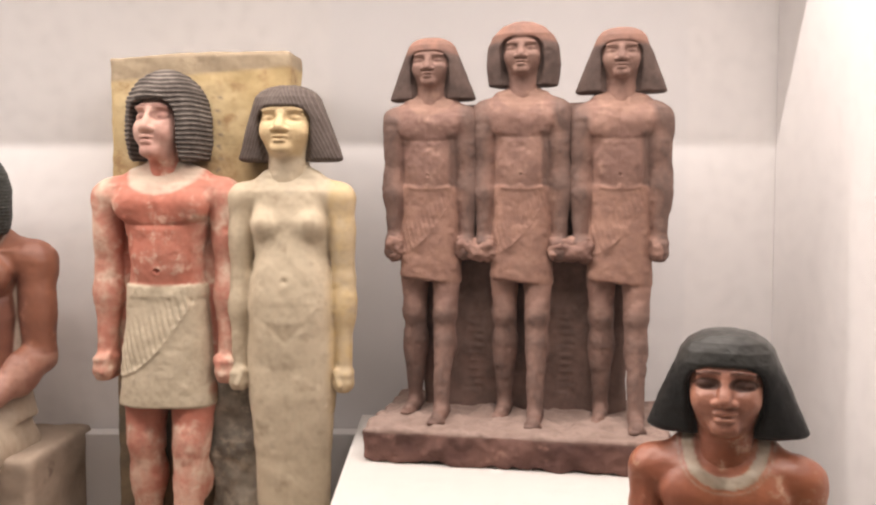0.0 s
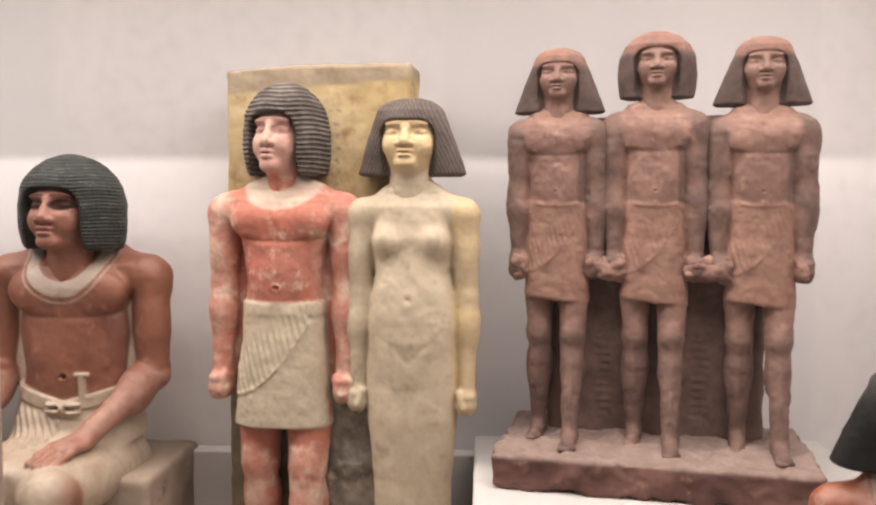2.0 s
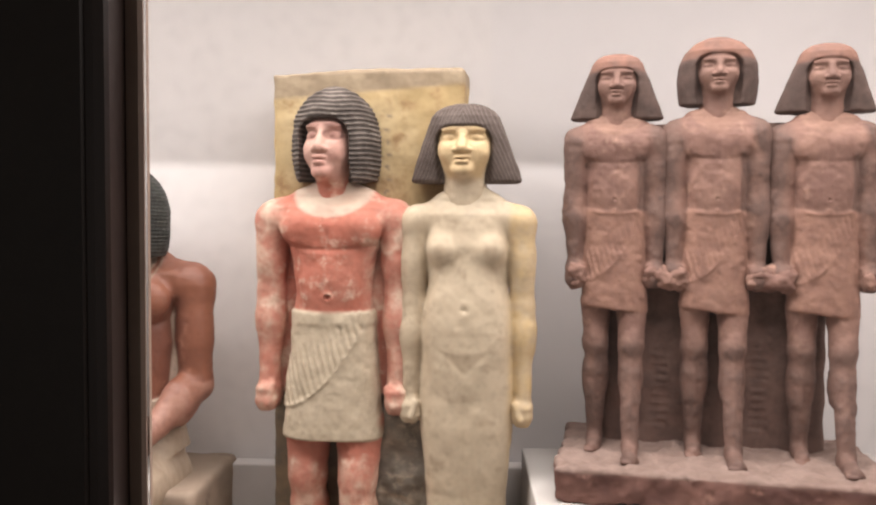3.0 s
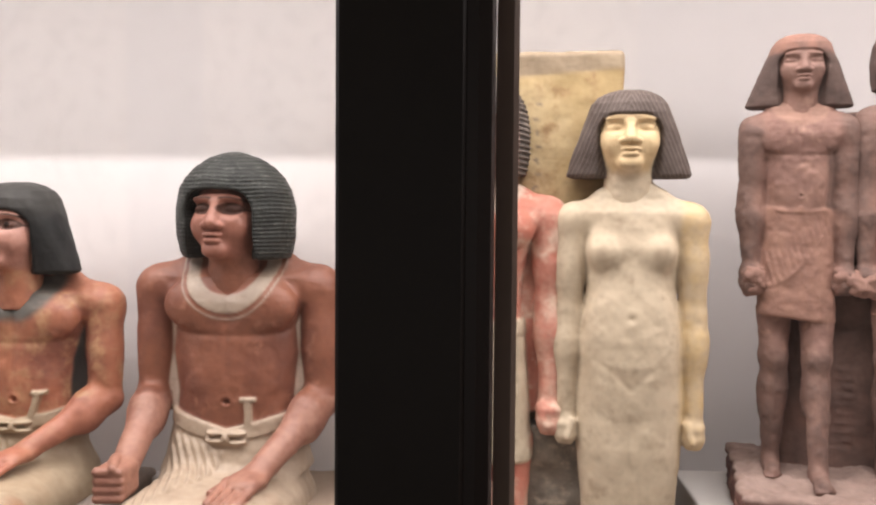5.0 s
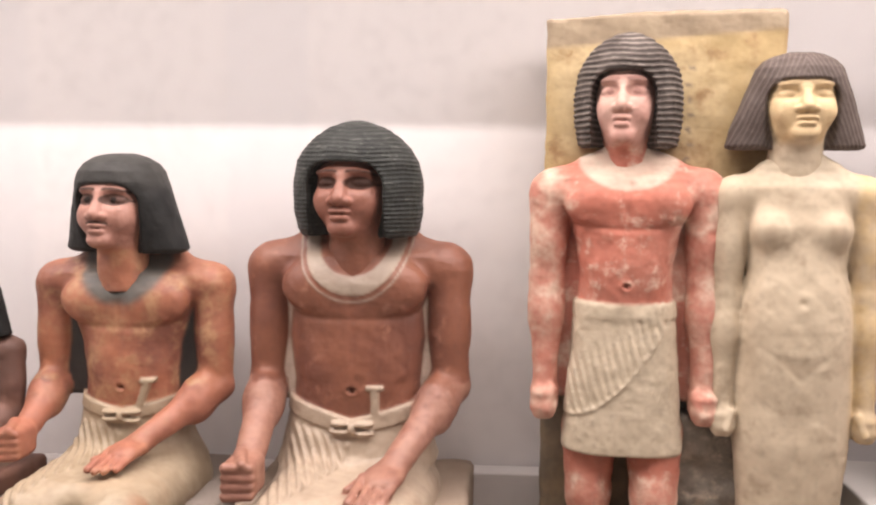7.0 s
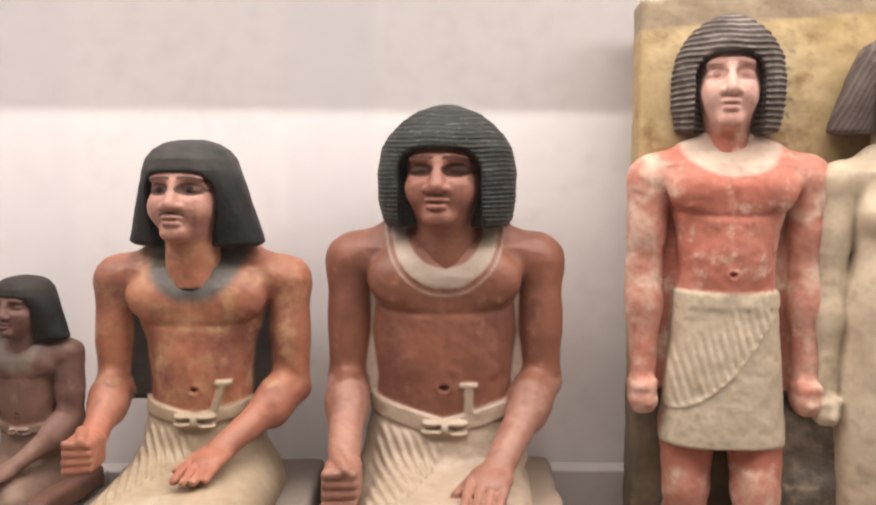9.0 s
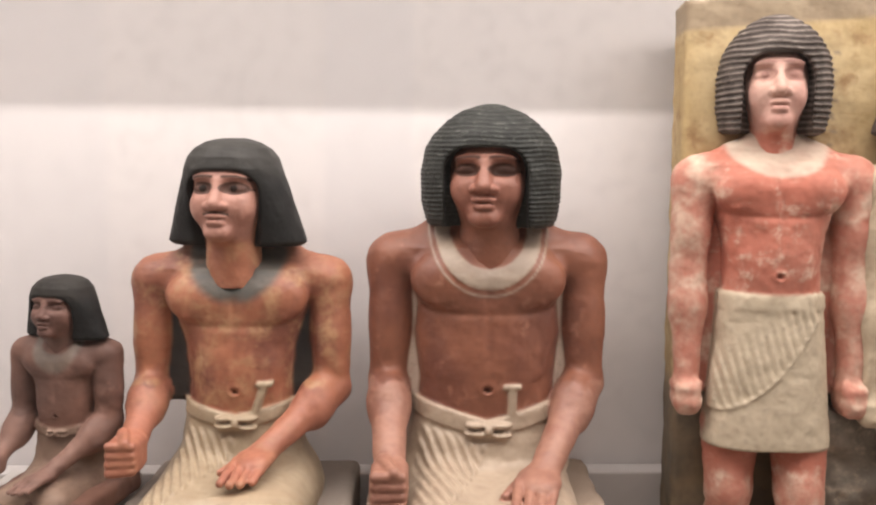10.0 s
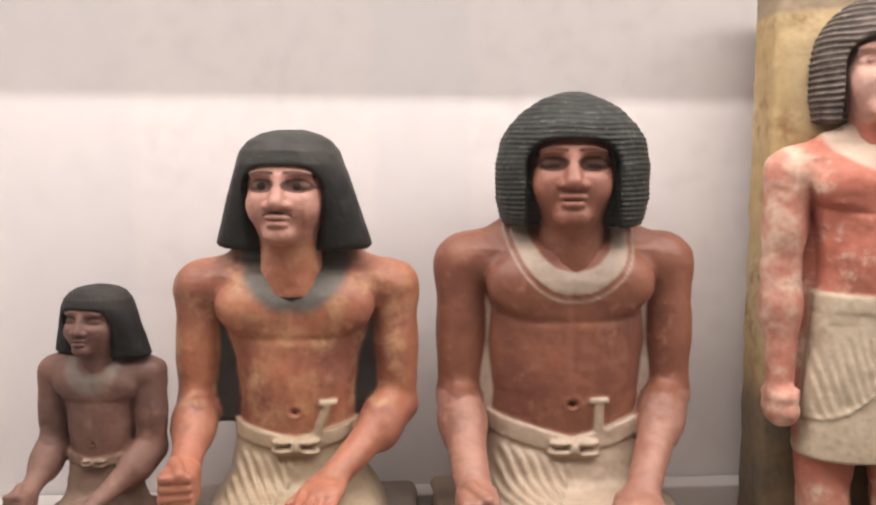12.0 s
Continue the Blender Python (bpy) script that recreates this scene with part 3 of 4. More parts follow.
def seated(sh, w, belt, waist, elbow, fist_l, hand_r, knee_f, knee_z, seat, arm=0.185, deep=0.44, pleat=0.0, necklace=(0.0, 0.0), fade=0.0, fill=True, tie=0.0, band=0.0, feet=None, rim=0.0):
    """A seated man in a kilt: one fist and one open hand on the thighs."""
    H = sh - belt
    r = arm * w

    def groups(p):
        m = both(p)
        dp = deep * w
        skin = torso(p, belt - 0.05 * H, sh, w, waist, dp)
        top = (w - 1.20 * r, -0.04 * dp, sh - 1.60 * r)
        el = (w - 1.02 * r, 0.06 * dp, elbow)
        left, right = (-p[0], p[1], p[2]), p
        aL = arms(left, top, el, (-fist_l[0], fist_l[1], fist_l[2]), r, 0)
        fx, ff, fz = -fist_l[0], fist_l[1] + 0.35 * r, fist_l[2]
        aL = smin(aL, rbox(left, (fx, ff, fz), (r * 0.80, r * 0.95, r * 0.85), r * 0.4), 0.010)
        for i in range(4):
            aL = smin(aL, cone(left, (fx - 0.55 * r, ff + 0.85 * r, fz + (1.5 - i) * 0.40 * r), (fx + 0.50 * r, ff + 0.95 * r, fz + (1.5 - i) * 0.42 * r), r * 0.22, r * 0.25), 0.002)
        aL = smin(aL, cone(left, (fx + 0.3 * r, ff - 0.5 * r, fz + 0.85 * r), (fx - 0.25 * r, ff + 0.95 * r, fz + 0.80 * r), r * 0.30, r * 0.24), 0.003)
        aR = arms(right, top, el, hand_r, r, 0)
        aR = smin(aR, ell(right, (hand_r[0] - 0.3 * r, hand_r[1] + 0.7 * r, hand_r[2] - 0.15 * r), (r * 0.95, r * 1.35, r * 0.48)), 0.012)
        for i in range(4):
            x = hand_r[0] + (i - 1.5) * r * 0.48 - r * 0.75
            end = hand_r[1] + (3.15 - 0.14 * (i - 1.3) ** 2) * r
            aR = smin(aR, cone(right, (x + r * 0.35, hand_r[1] + 1.0 * r, hand_r[2] - 0.12 * r), (x, end, hand_r[2] - 0.55 * r), r * 0.26, r * 0.19), 0.002)
        aR = smin(aR, cone(right, (hand_r[0] - 0.9 * r, hand_r[1] + 0.3 * r, hand_r[2] - 0.2 * r), (hand_r[0] - 1.75 * r, hand_r[1] + 1.6 * r, hand_r[2] - 0.5 * r), r * 0.26, r * 0.20), 0.004)
        arm_d = np.minimum(aL, aR)
        skin = smin(skin, arm_d, 0.005 + 0.14 * w * step(p[2], sh - 0.36 * H, sh - 0.12 * H))
        th = knee_z - 0.02
        sag = belt - 0.012 - 0.26 * (waist - np.abs(p[0])) * band
        kilt = loft(p, [(belt - 0.12, waist * 1.25, dp * 1.05, 0.05 * dp), (belt - 0.05, waist * 1.12, dp * 0.90, 0), (belt, waist * 1.04, dp * 0.82, 0)], 2.5)
        kilt = smin(kilt, cone(m, (0.40 * w, 0, th - 0.03), (0.40 * w, knee_f, th - 0.02), 0.34 * w, 0.28 * w, 1.0), 0.03)
        kilt = smin(kilt, rbox(p, (0, knee_f * 0.5, th - 0.01), (0.40 * w, knee_f * 0.5, 0.23 * w), 0.03), 0.03)
        if pleat:
            run = p[1] - p[2] + belt - 0.6 * dp
            edge = 0.10 * w - 0.30 * (run - 0.04) - p[0]
            rows = step(edge, 0.0, 0.004) * step(p[0], -0.62 * w, -0.50 * w) * step(p[1], 0.5 * dp, 0.75 * dp) * (1 - step(p[2], sag - 0.035, sag - 0.022))
            kilt = kilt + rows * 0.0026 * np.sin((p[0] - 0.30 * run) * pleat) - 0.003 * rows
        if band:
            belt_d = np.maximum(np.abs(p[2] - sag) - 0.015 * min(band, 1.0), loft(p, [(belt - 0.10, waist * 1.16, dp * 0.98, 0), (belt + 0.05, waist * 1.05, dp * 0.88, 0)], 2.4))
            kilt = smin(np.where(p[2] > sag, np.maximum(kilt, p[2] - sag), kilt), belt_d, 0.004)
        knot_z = belt - 0.012 - 0.26 * waist * band
        for kx, kz, ka, kb in ((-0.09, -0.006, 0.10, 0.030), (-0.10, 0.008, 0.08, 0.028), (0.10, 0.008, 0.10, 0.032), (0.11, -0.008, 0.09, 0.028), (0.01, 0.0, 0.045, 0.060)):
            kilt = smin(kilt, ell(p, (kx * w, dp * 0.94, knot_z + kz * w / 0.2), (ka * w, 0.09 * dp + 0.004, kb * w)), 0.002)
        if tie:
            tx = 0.20 * w + 0.35 * (p[2] - belt) * (band > 0 and not rim)
            kilt = np.minimum(kilt, rbox((p[0] - tx, p[1], p[2]), (0, dp * 0.80, (knot_z + belt + tie) / 2), (0.034 * w, 0.10 * dp, (belt + tie - knot_z) / 2), 0.003))
            kilt = np.minimum(kilt, rbox((p[0] - tx, p[1], p[2]), (0, dp * 0.80, belt + tie), (0.072 * w, 0.115 * dp, 0.0045), 0.002))
        d = {"skin": skin, "kilt": kilt}
        if fill:
            d["fill"] = rbox(p, (0, -0.16 * dp, (belt + sh) / 2 - 0.12 * H), (w - 1.3 * r, 0.36 * dp, 0.42 * H), 0.01)
        ring = np.sqrt((p[0] / (0.45 * w)) ** 2 + ((p[2] - sh - 0.05 * H) / (necklace[1] + 1e-3)) ** 2)
        inner = np.sqrt((p[0] / (0.33 * w)) ** 2 + ((p[2] - sh - 0.05 * H) / (necklace[0] + 1e-3)) ** 2)
        soft_rim = 0.0 if rim else 0.10
        collar = (1 - step(ring, 0.97 - soft_rim, 1.0 + soft_rim)) * step(inner, 0.95, 1.0) * step(p[1], -0.4 * dp, 0) if necklace[1] else np.zeros_like(p[0])
        if rim:
            collar = np.maximum(collar, rim * np.exp(-((ring - 1.085) / 0.022) ** 2) * step(p[1], -0.4 * dp, 0))
            d["skin"] = skin - 0.0014 * collar * (p[2] > sh - 0.6 * H)
        if feet is not None:
            shin = None
            for sx in (-0.43 * w, 0.43 * w):
                g = smin(cone(p, (sx, knee_f, th - 0.02), (sx, knee_f - 0.01, feet + 0.08), 0.26 * w, 0.17 * w), cone(p, (sx, knee_f, feet + 0.035), (sx, knee_f + 0.15, feet + 0.025), 0.16 * w, 0.12 * w), 0.03)
                shin = g if shin is None else np.minimum(shin, g)
            d["skin"] = np.minimum(d["skin"], shin)
        fade_m = (1 - step(p[2] + 0.003 * np.sin(p[0] * 160), elbow + 0.010, elbow + 0.016)) * (arm_d < 0.003) * fade
        return d, {"zone_collar": collar, "zone_fade_shade": fade_m}
    return groups


def block(c, hf, r=0.012, rough=0.004):
    """A worn stone block."""
    def groups(p):
        wob = 0.6 * rough * (np.sin(p[0] * 31 + 1.3 * np.sin(p[2] * 23)) * np.sin(p[2] * 37 + p[1] * 19) + 0.5 * np.sin(p[0] * 83 + p[1] * 71) * np.sin(p[2] * 67))
        return {"skin": rbox(p, c, hf, r) + wob}, {}
    return groups


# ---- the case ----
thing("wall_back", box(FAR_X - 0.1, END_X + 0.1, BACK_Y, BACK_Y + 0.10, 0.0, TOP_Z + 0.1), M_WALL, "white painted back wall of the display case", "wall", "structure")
thing("wall_end", box(END_X, END_X + 0.10, FRONT_Y + 0.05, BACK_Y - 0.002, 0.0, TOP_Z + 0.1), M_WALL, "white painted end wall of the display case", "wall", "structure")
thing("wall_far_end", box(FAR_X - 0.10, FAR_X, FRONT_Y + 0.05, BACK_Y - 0.002, 0.0, TOP_Z + 0.1), M_WALL, "white painted far end wall of the case", "wall", "structure")
thing("floor_case", box(FAR_X + 0.002, END_X - 0.002, FRONT_Y + 0.04, BACK_Y - 0.002, FLOOR_Z - 0.06, FLOOR_Z), M_CASEFLOOR, "grey-brown floor of the display case", "case floor", "structure")
thing("ceiling_case", box(FAR_X + 0.002, END_X - 0.002, FRONT_Y + 0.04, BACK_Y - 0.002, TOP_Z, TOP_Z + 0.06), M_WALL, "white painted ceiling of the display case", "case ceiling", "structure")
thing("trim_ledge", box(FAR_X + 0.004, END_X - 0.004, BACK_Y - 0.055, BACK_Y - 0.003, FLOOR_Z, 0.915, 0.004), M_LEDGE, "grey painted ledge along the foot of the wall", "ledge", "structure")

# the post between two panes: unlit black face, lit brown edges, put into colours
POST = [(-0.664, 0.700), (-0.594, 0.700), (-0.587, 0.702), (-0.585, 0.706), (-0.585, 0.757), (-0.664, 0.757)]
case_front = tagged(empty("display_case_front"), "dark brown wooden case front with glass panes", "display case")
part("post", prism(POST, 0.5, TOP_Z + 0.06), M_DARKWOOD, case_front, "dark brown moulded post")
part("post_face", prism([(-0.6675, 0.699), (-0.6655, 0.697), (-0.602, 0.697), (-0.600, 0.6995), (-0.6675, 0.6995)], 0.5, TOP_Z + 0.06), M_BLACK, case_front, "black face of the post")
part("jamb", prism([(-0.6675, 0.700), (-0.6645, 0.700), (-0.6645, 0.757), (-0.6675, 0.757)], 0.5, TOP_Z + 0.06), M_EDGEWOOD, case_front, "brown wooden edge behind the post face")
part("bead", prism([(-0.5845, 0.735), (-0.575, 0.7345), (-0.572, 0.737), (-0.572, 0.741), (-0.5735, 0.743), (-0.572, 0.745), (-0.572, 0.749), (-0.5845, 0.750)], 0.5, TOP_Z + 0.06), M_TANWOOD, case_front, "tan wooden glazing bead")
for x0, x1 in ((FAR_X - 0.10, FAR_X - 0.005), (END_X + 0.005, END_X + 0.10)):
    part("end_post", box(x0, x1, 0.700, 0.757, 0.5, TOP_Z + 0.06, 0.006), M_DARKWOOD, case_front)
for name, z0, z1 in (("bottom_rail", 0.40, 0.5), ("top_rail", TOP_Z + 0.06, TOP_Z + 0.16)):
    part(name, box(FAR_X - 0.10, END_X + 0.10, 0.700, 0.757, z0, z1, 0.006), M_DARKWOOD, case_front)
for x0, x1 in ((FAR_X - 0.004, -0.668), (-0.5715, END_X + 0.004)):
    pane = part("pane", box(x0, x1, 0.738, 0.742, 0.501, TOP_Z + 0.059), M_GLASS, case_front, "clear glass pane")
    pane.visible_shadow = False
part("base_panel", box(FAR_X - 0.09, END_X + 0.09, 0.71, 0.75, 0.0, 0.4), M_DARKWOOD, case_front)

fixture = tagged(empty("ceiling_light"), "long white light panel in the case ceiling", "ceiling light")
part("frame", box(-2.60, 0.76, 1.03, 1.53, 2.41, TOP_Z - 0.002, 0.004), M_METAL, fixture)
# made-up frame above the added end lamp
part("added_end_frame", box(0.10, 0.74, 0.80, 0.985, 2.41, TOP_Z - 0.002, 0.004), M_METAL, fixture)
part("diffuser", box(-2.57, 0.73, 1.06, 1.50, 2.388, 2.4095, 0.003), M_LIT, fixture)
strip = tagged(empty("strip_light"), "slim tube light with an added unseen light-blocking board", "strip light")
part("housing", box(-2.64, 0.80, 1.76, 1.83, 2.412, TOP_Z - 0.002, 0.004), M_METAL, strip)
# unseen board, added to keep the tube's light off the upper wall
part("valance", box(-2.66, 0.82, 1.888, 1.898, 2.22, TOP_Z - 0.002), M_METAL, strip)

# the dim hall round the camera; its wide opening is added to let light in
thing("floor", box(-5, 3.5, -3.6, 0.70, -0.1, 0.0), M_HALLFLOOR, "dark stone hall floor", "floor", "structure")
thing("ceiling", box(-5, 3.5, -3.6, 0.70, 3.6, 3.7), M_HALL, "plastered hall ceiling", "ceiling", "structure")
thing("wall_south", box(-5, -3.4, -3.7, -3.6, 0, 3.6), M_HALL, "plastered hall wall beside an opening added for light", "wall", "structure")
thing("wall_south_side", box(2.4, 3.5, -3.7, -3.6, 0, 3.6), M_HALL, "plastered hall wall beside an opening added for light", "wall", "structure")
thing("wall_south_top", box(-3.4, 2.4, -3.7, -3.6, 2.9, 3.6), M_HALL, "plastered hall wall over an opening added for light", "wall", "structure")
thing("wall_west", box(-5.1, -5, -3.6, 0.7, 0, 3.6), M_HALL, "plastered hall wall", "wall", "structure")
thing("wall_east", box(3.5, 3.6, -3.6, 0.7, 0, 3.6), M_HALL, "plastered hall wall", "wall", "structure")
thing("wall_north", box(-5, 3.5, 0.702, 0.80, TOP_Z + 0.162, 3.6), M_HALL, "plastered wall above the case", "wall", "structure")
thing("wall_north_side", box(END_X + 0.102, 3.5, 0.702, 0.80, 0, TOP_Z + 0.16), M_HALL, "plastered wall beside the case", "wall", "structure")
thing("wall_north_far", box(-5, FAR_X - 0.102, 0.702, 0.80, 0, TOP_Z + 0.16), M_HALL, "plastered wall beside the case", "wall", "structure")

# plinths
thing("plinth", box(-0.19, 0.62, 1.46, 2.12, FLOOR_Z, 0.968, 0.005), M_PLINTH, "white painted plinth under the brown triple statue", "plinth")
thing("plinth", box(0.20, 0.72, 0.98, 1.44, FLOOR_Z, 0.74, 0.005), M_PLINTH, "low white plinth under the small seated statue", "plinth")
thing("plinth", box(-2.02, -1.765, 1.74, 2.11, FLOOR_Z, 0.93, 0.005), M_PLINTH, "white painted plinth under the smallest statue", "plinth")

# ---- statues ----
WIG = ("zone_wig", (0.016, 0.016, 0.016), (0.026, 0.026, 0.025), 0.0)
# paler wig crown: brightening by the overhead light put into the colour
CROWN_LIT = ("zone_crown_lit", (0.058, 0.056, 0.052), (0.040, 0.039, 0.036), 0.0)
LINE = ("zone_line", (0.020, 0.013, 0.010), (0.035, 0.022, 0.017), 0.0)
M_S1 = painted("red_brown_painted_stone", (0.245, 0.093, 0.053), (0.172, 0.062, 0.039), (0.33, 0.15, 0.095), 0.4,
               [("zone_face", (0.215, 0.080, 0.050), (0.27, 0.11, 0.075), 0.25), ("zone_kilt", (0.44, 0.35, 0.26), (0.36, 0.28, 0.205), 0.2), ("zone_fill", (0.60, 0.50, 0.40), (0.5, 0.38, 0.3), 0.1),
                ("zone_collar", (0.36, 0.285, 0.225), (0.40, 0.32, 0.245), 0.0), ("zone_fade_shade", (0.36, 0.185, 0.13), (0.27, 0.125, 0.09), 0.35), ("zone_wig", (0.024, 0.026, 0.024), (0.040, 0.042, 0.038), 0.2, (0.20, 0.20, 0.18)),
                ("zone_edge", (0.036, 0.038, 0.035), (0.056, 0.058, 0.053), 0.55, (0.26, 0.26, 0.24)), ("zone_line", (0.034, 0.015, 0.010), (0.05, 0.022, 0.014), 0.0)], rough=0.5, gloss=0.5)
M_S2 = painted("orange_red_painted_stone", (0.40, 0.155, 0.085), (0.22, 0.080, 0.052), (0.47, 0.27, 0.145), 0.95,
               [("zone_face", (0.40, 0.205, 0.155), (0.32, 0.15, 0.11), 0.0), ("zone_kilt", (0.42, 0.335, 0.23), (0.35, 0.27, 0.18), 0.15), ("zone_fill", (0.022, 0.020, 0.020), (0.04, 0.035, 0.03), 0.0),
                ("zone_collar", (0.085, 0.085, 0.076), (0.13, 0.11, 0.09), 0.2), ("zone_fade_shade", (0.43, 0.175, 0.11), (0.33, 0.125, 0.08), 0.4), WIG, CROWN_LIT, LINE], rough=0.5, gloss=0.5)
M_S0 = painted("glossy_orange_painted_stone", (0.36, 0.125, 0.062), (0.27, 0.09, 0.05), (0.50, 0.30, 0.20), 0.3,
               [("zone_face", (0.36, 0.155, 0.10), (0.27, 0.11, 0.07), 0.2), ("zone_kilt", (0.62, 0.50, 0.34), (0.56, 0.44, 0.31), 0.1), ("zone_fill", (0.03, 0.028, 0.028), (0.05, 0.045, 0.04), 0.0),
                ("zone_collar", (0.40, 0.33, 0.25), (0.26, 0.20, 0.14), 0.2), WIG, CROWN_LIT, ("zone_line", (0.060, 0.030, 0.022), (0.08, 0.04, 0.03), 0.0)], rough=0.36, gloss=0.5)
M_S3 = painted("dark_brown_painted_stone", (0.195, 0.098, 0.070), (0.125, 0.067, 0.052), (0.24, 0.13, 0.10), 0.5,
               [("zone_face", (0.17, 0.085, 0.064), (0.13, 0.066, 0.052), 0.0), ("zone_kilt", (0.27, 0.185, 0.135), (0.20, 0.13, 0.095), 0.3), ("zone_collar", (0.16, 0.13, 0.11), (0.2, 0.15, 0.12), 0.0), ("zone_fade_shade", (0.23, 0.13, 0.10), (0.17, 0.095, 0.075), 0.3), WIG, ("zone_crown_lit", (0.045, 0.042, 0.038), (0.032, 0.030, 0.028), 0.0), ("zone_line", (0.05, 0.028, 0.022), (0.06, 0.03, 0.025), 0.0)], gloss=0.4)
M_MAN = painted("worn_red_painted_limestone", (0.46, 0.155, 0.105), (0.43, 0.165, 0.115), (0.62, 0.44, 0.34), 0.65,
                [("zone_fade_shade", (0.48, 0.20, 0.145), (0.62, 0.45, 0.345), 0.85), ("zone_face", (0.50, 0.305, 0.25), (0.44, 0.235, 0.19), 0.3), ("zone_collar", (0.52, 0.42, 0.33), (0.48, 0.36, 0.28), 0.0),
                 ("zone_kilt", (0.52, 0.435, 0.32), (0.45, 0.375, 0.27), 0.45, (0.28, 0.235, 0.18)), ("zone_line", (0.26, 0.13, 0.11), (0.32, 0.18, 0.15), 0.0), ("zone_wig", (0.052, 0.043, 0.038), (0.090, 0.076, 0.067), 0.2, (0.26, 0.22, 0.19)),
                 ("zone_edge", (0.12, 0.10, 0.088), (0.24, 0.205, 0.18), 0.6, (0.40, 0.35, 0.30))], relief=0.22)
M_WOMAN = painted("cream_painted_limestone", (0.52, 0.43, 0.31), (0.46, 0.375, 0.265), (0.37, 0.295, 0.205), 0.6,
                  [("zone_fade_shade", (0.55, 0.40, 0.20), (0.52, 0.40, 0.25), 0.25, (0.30, 0.22, 0.15)), ("zone_face", (0.56, 0.42, 0.235), (0.50, 0.37, 0.21), 0.0), ("zone_collar", (0.46, 0.39, 0.29), (0.50, 0.42, 0.30), 0.0),
                   ("zone_wig", (0.085, 0.066, 0.058), (0.125, 0.10, 0.088), 0.0), ("zone_edge", (0.13, 0.105, 0.092), (0.16, 0.13, 0.115), 0.3, (0.28, 0.23, 0.19)), ("zone_line", (0.33, 0.23, 0.12), (0.30, 0.21, 0.11), 0.0), ("zone_kilt", (0.28, 0.21, 0.145), (0.32, 0.25, 0.165), 0.0)], relief=0.14)
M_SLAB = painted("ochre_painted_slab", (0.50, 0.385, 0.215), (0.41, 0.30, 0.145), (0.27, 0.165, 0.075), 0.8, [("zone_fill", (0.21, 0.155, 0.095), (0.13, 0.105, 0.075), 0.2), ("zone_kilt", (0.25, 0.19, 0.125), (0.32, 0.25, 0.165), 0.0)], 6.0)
M_TRIAD = painted("red_brown_quartzite", (0.275, 0.158, 0.122), (0.195, 0.108, 0.086), (0.34, 0.205, 0.155), 0.55,
                  [("zone_face", (0.225, 0.130, 0.102), (0.17, 0.097, 0.078), 0.3), ("zone_fade_shade", (0.172, 0.106, 0.086), (0.12, 0.074, 0.061), 0.25), ("zone_kilt", (0.30, 0.168, 0.124), (0.225, 0.122, 0.092), 0.4), ("zone_wig", (0.25, 0.138, 0.106), (0.19, 0.115, 0.095), 0.0), ("zone_fill", (0.095, 0.068, 0.060), (0.14, 0.098, 0.084), 0.0), ("zone_line", (0.13, 0.072, 0.058), (0.12, 0.07, 0.054), 0.0), ("zone_collar", (0.31, 0.185, 0.14), (0.26, 0.150, 0.114), 0.0)], 9.0, 0.7, 0.3)
# pale top, dark sides: dust and the steep overhead light in the colours
M_TRIADBASE = painted("dark_red_quartzite_base", (0.155, 0.080, 0.064), (0.10, 0.050, 0.042), (0.25, 0.14, 0.11), 0.5, [("zone_kilt", (0.27, 0.195, 0.165), (0.215, 0.15, 0.125), 0.2)], 8.0, 0.8, 0.2)
M_STONE = painted("pale_limestone_block", (0.37, 0.29, 0.225), (0.29, 0.225, 0.17), (0.24, 0.18, 0.14), 0.4, [], 5.0, 0.8, 0.2)
M_DARKSTONE = painted("grey_brown_stone_block", (0.30, 0.255, 0.22), (0.24, 0.20, 0.17), (0.34, 0.28, 0.23), 0.4, [], 5.0, 0.8, 0.2)
M_FILLER = painted("rough_grey_limestone", (0.30, 0.26, 0.21), (0.19, 0.165, 0.135), (0.46, 0.39, 0.30), 0.9, [], 9.0, 0.85, 0.15)

# seated man, round ridged wig
s1 = [carve(seated(1.412, 0.217, 1.112, 0.124, 1.135, (-0.164, 0.20, 1.015), (0.090, 0.17, 1.022), 0.30, 0.978, 0.93, arm=0.178, pleat=360, necklace=(0.078, 0.114), fade=1.0, tie=0.030, band=1.0, feet=0.63, rim=0.8),
            (-0.26, -0.16, 0.62), (0.26, 0.50, 1.46), 0.004),
      head_shell((0, -0.045, 1.421), 0.89, "round", 0.0022, ridges=0.0010, pitch=0.0088, brow=1.0, neck=0.09, wide=1.08, turn=-10),
      carve(block((0, -0.02, 0.775), (0.215, 0.16, 0.155)), (-0.24, -0.2, 0.60), (0.24, 0.16, 0.95), 0.012, slot=1)]
statue("statue_seated_man", s1, [M_S1, M_STONE], pose(-1.104, 2.010, 0, 0, 0, -2), "red-brown painted stone seated man statue, dark ridged wig, cream kilt")

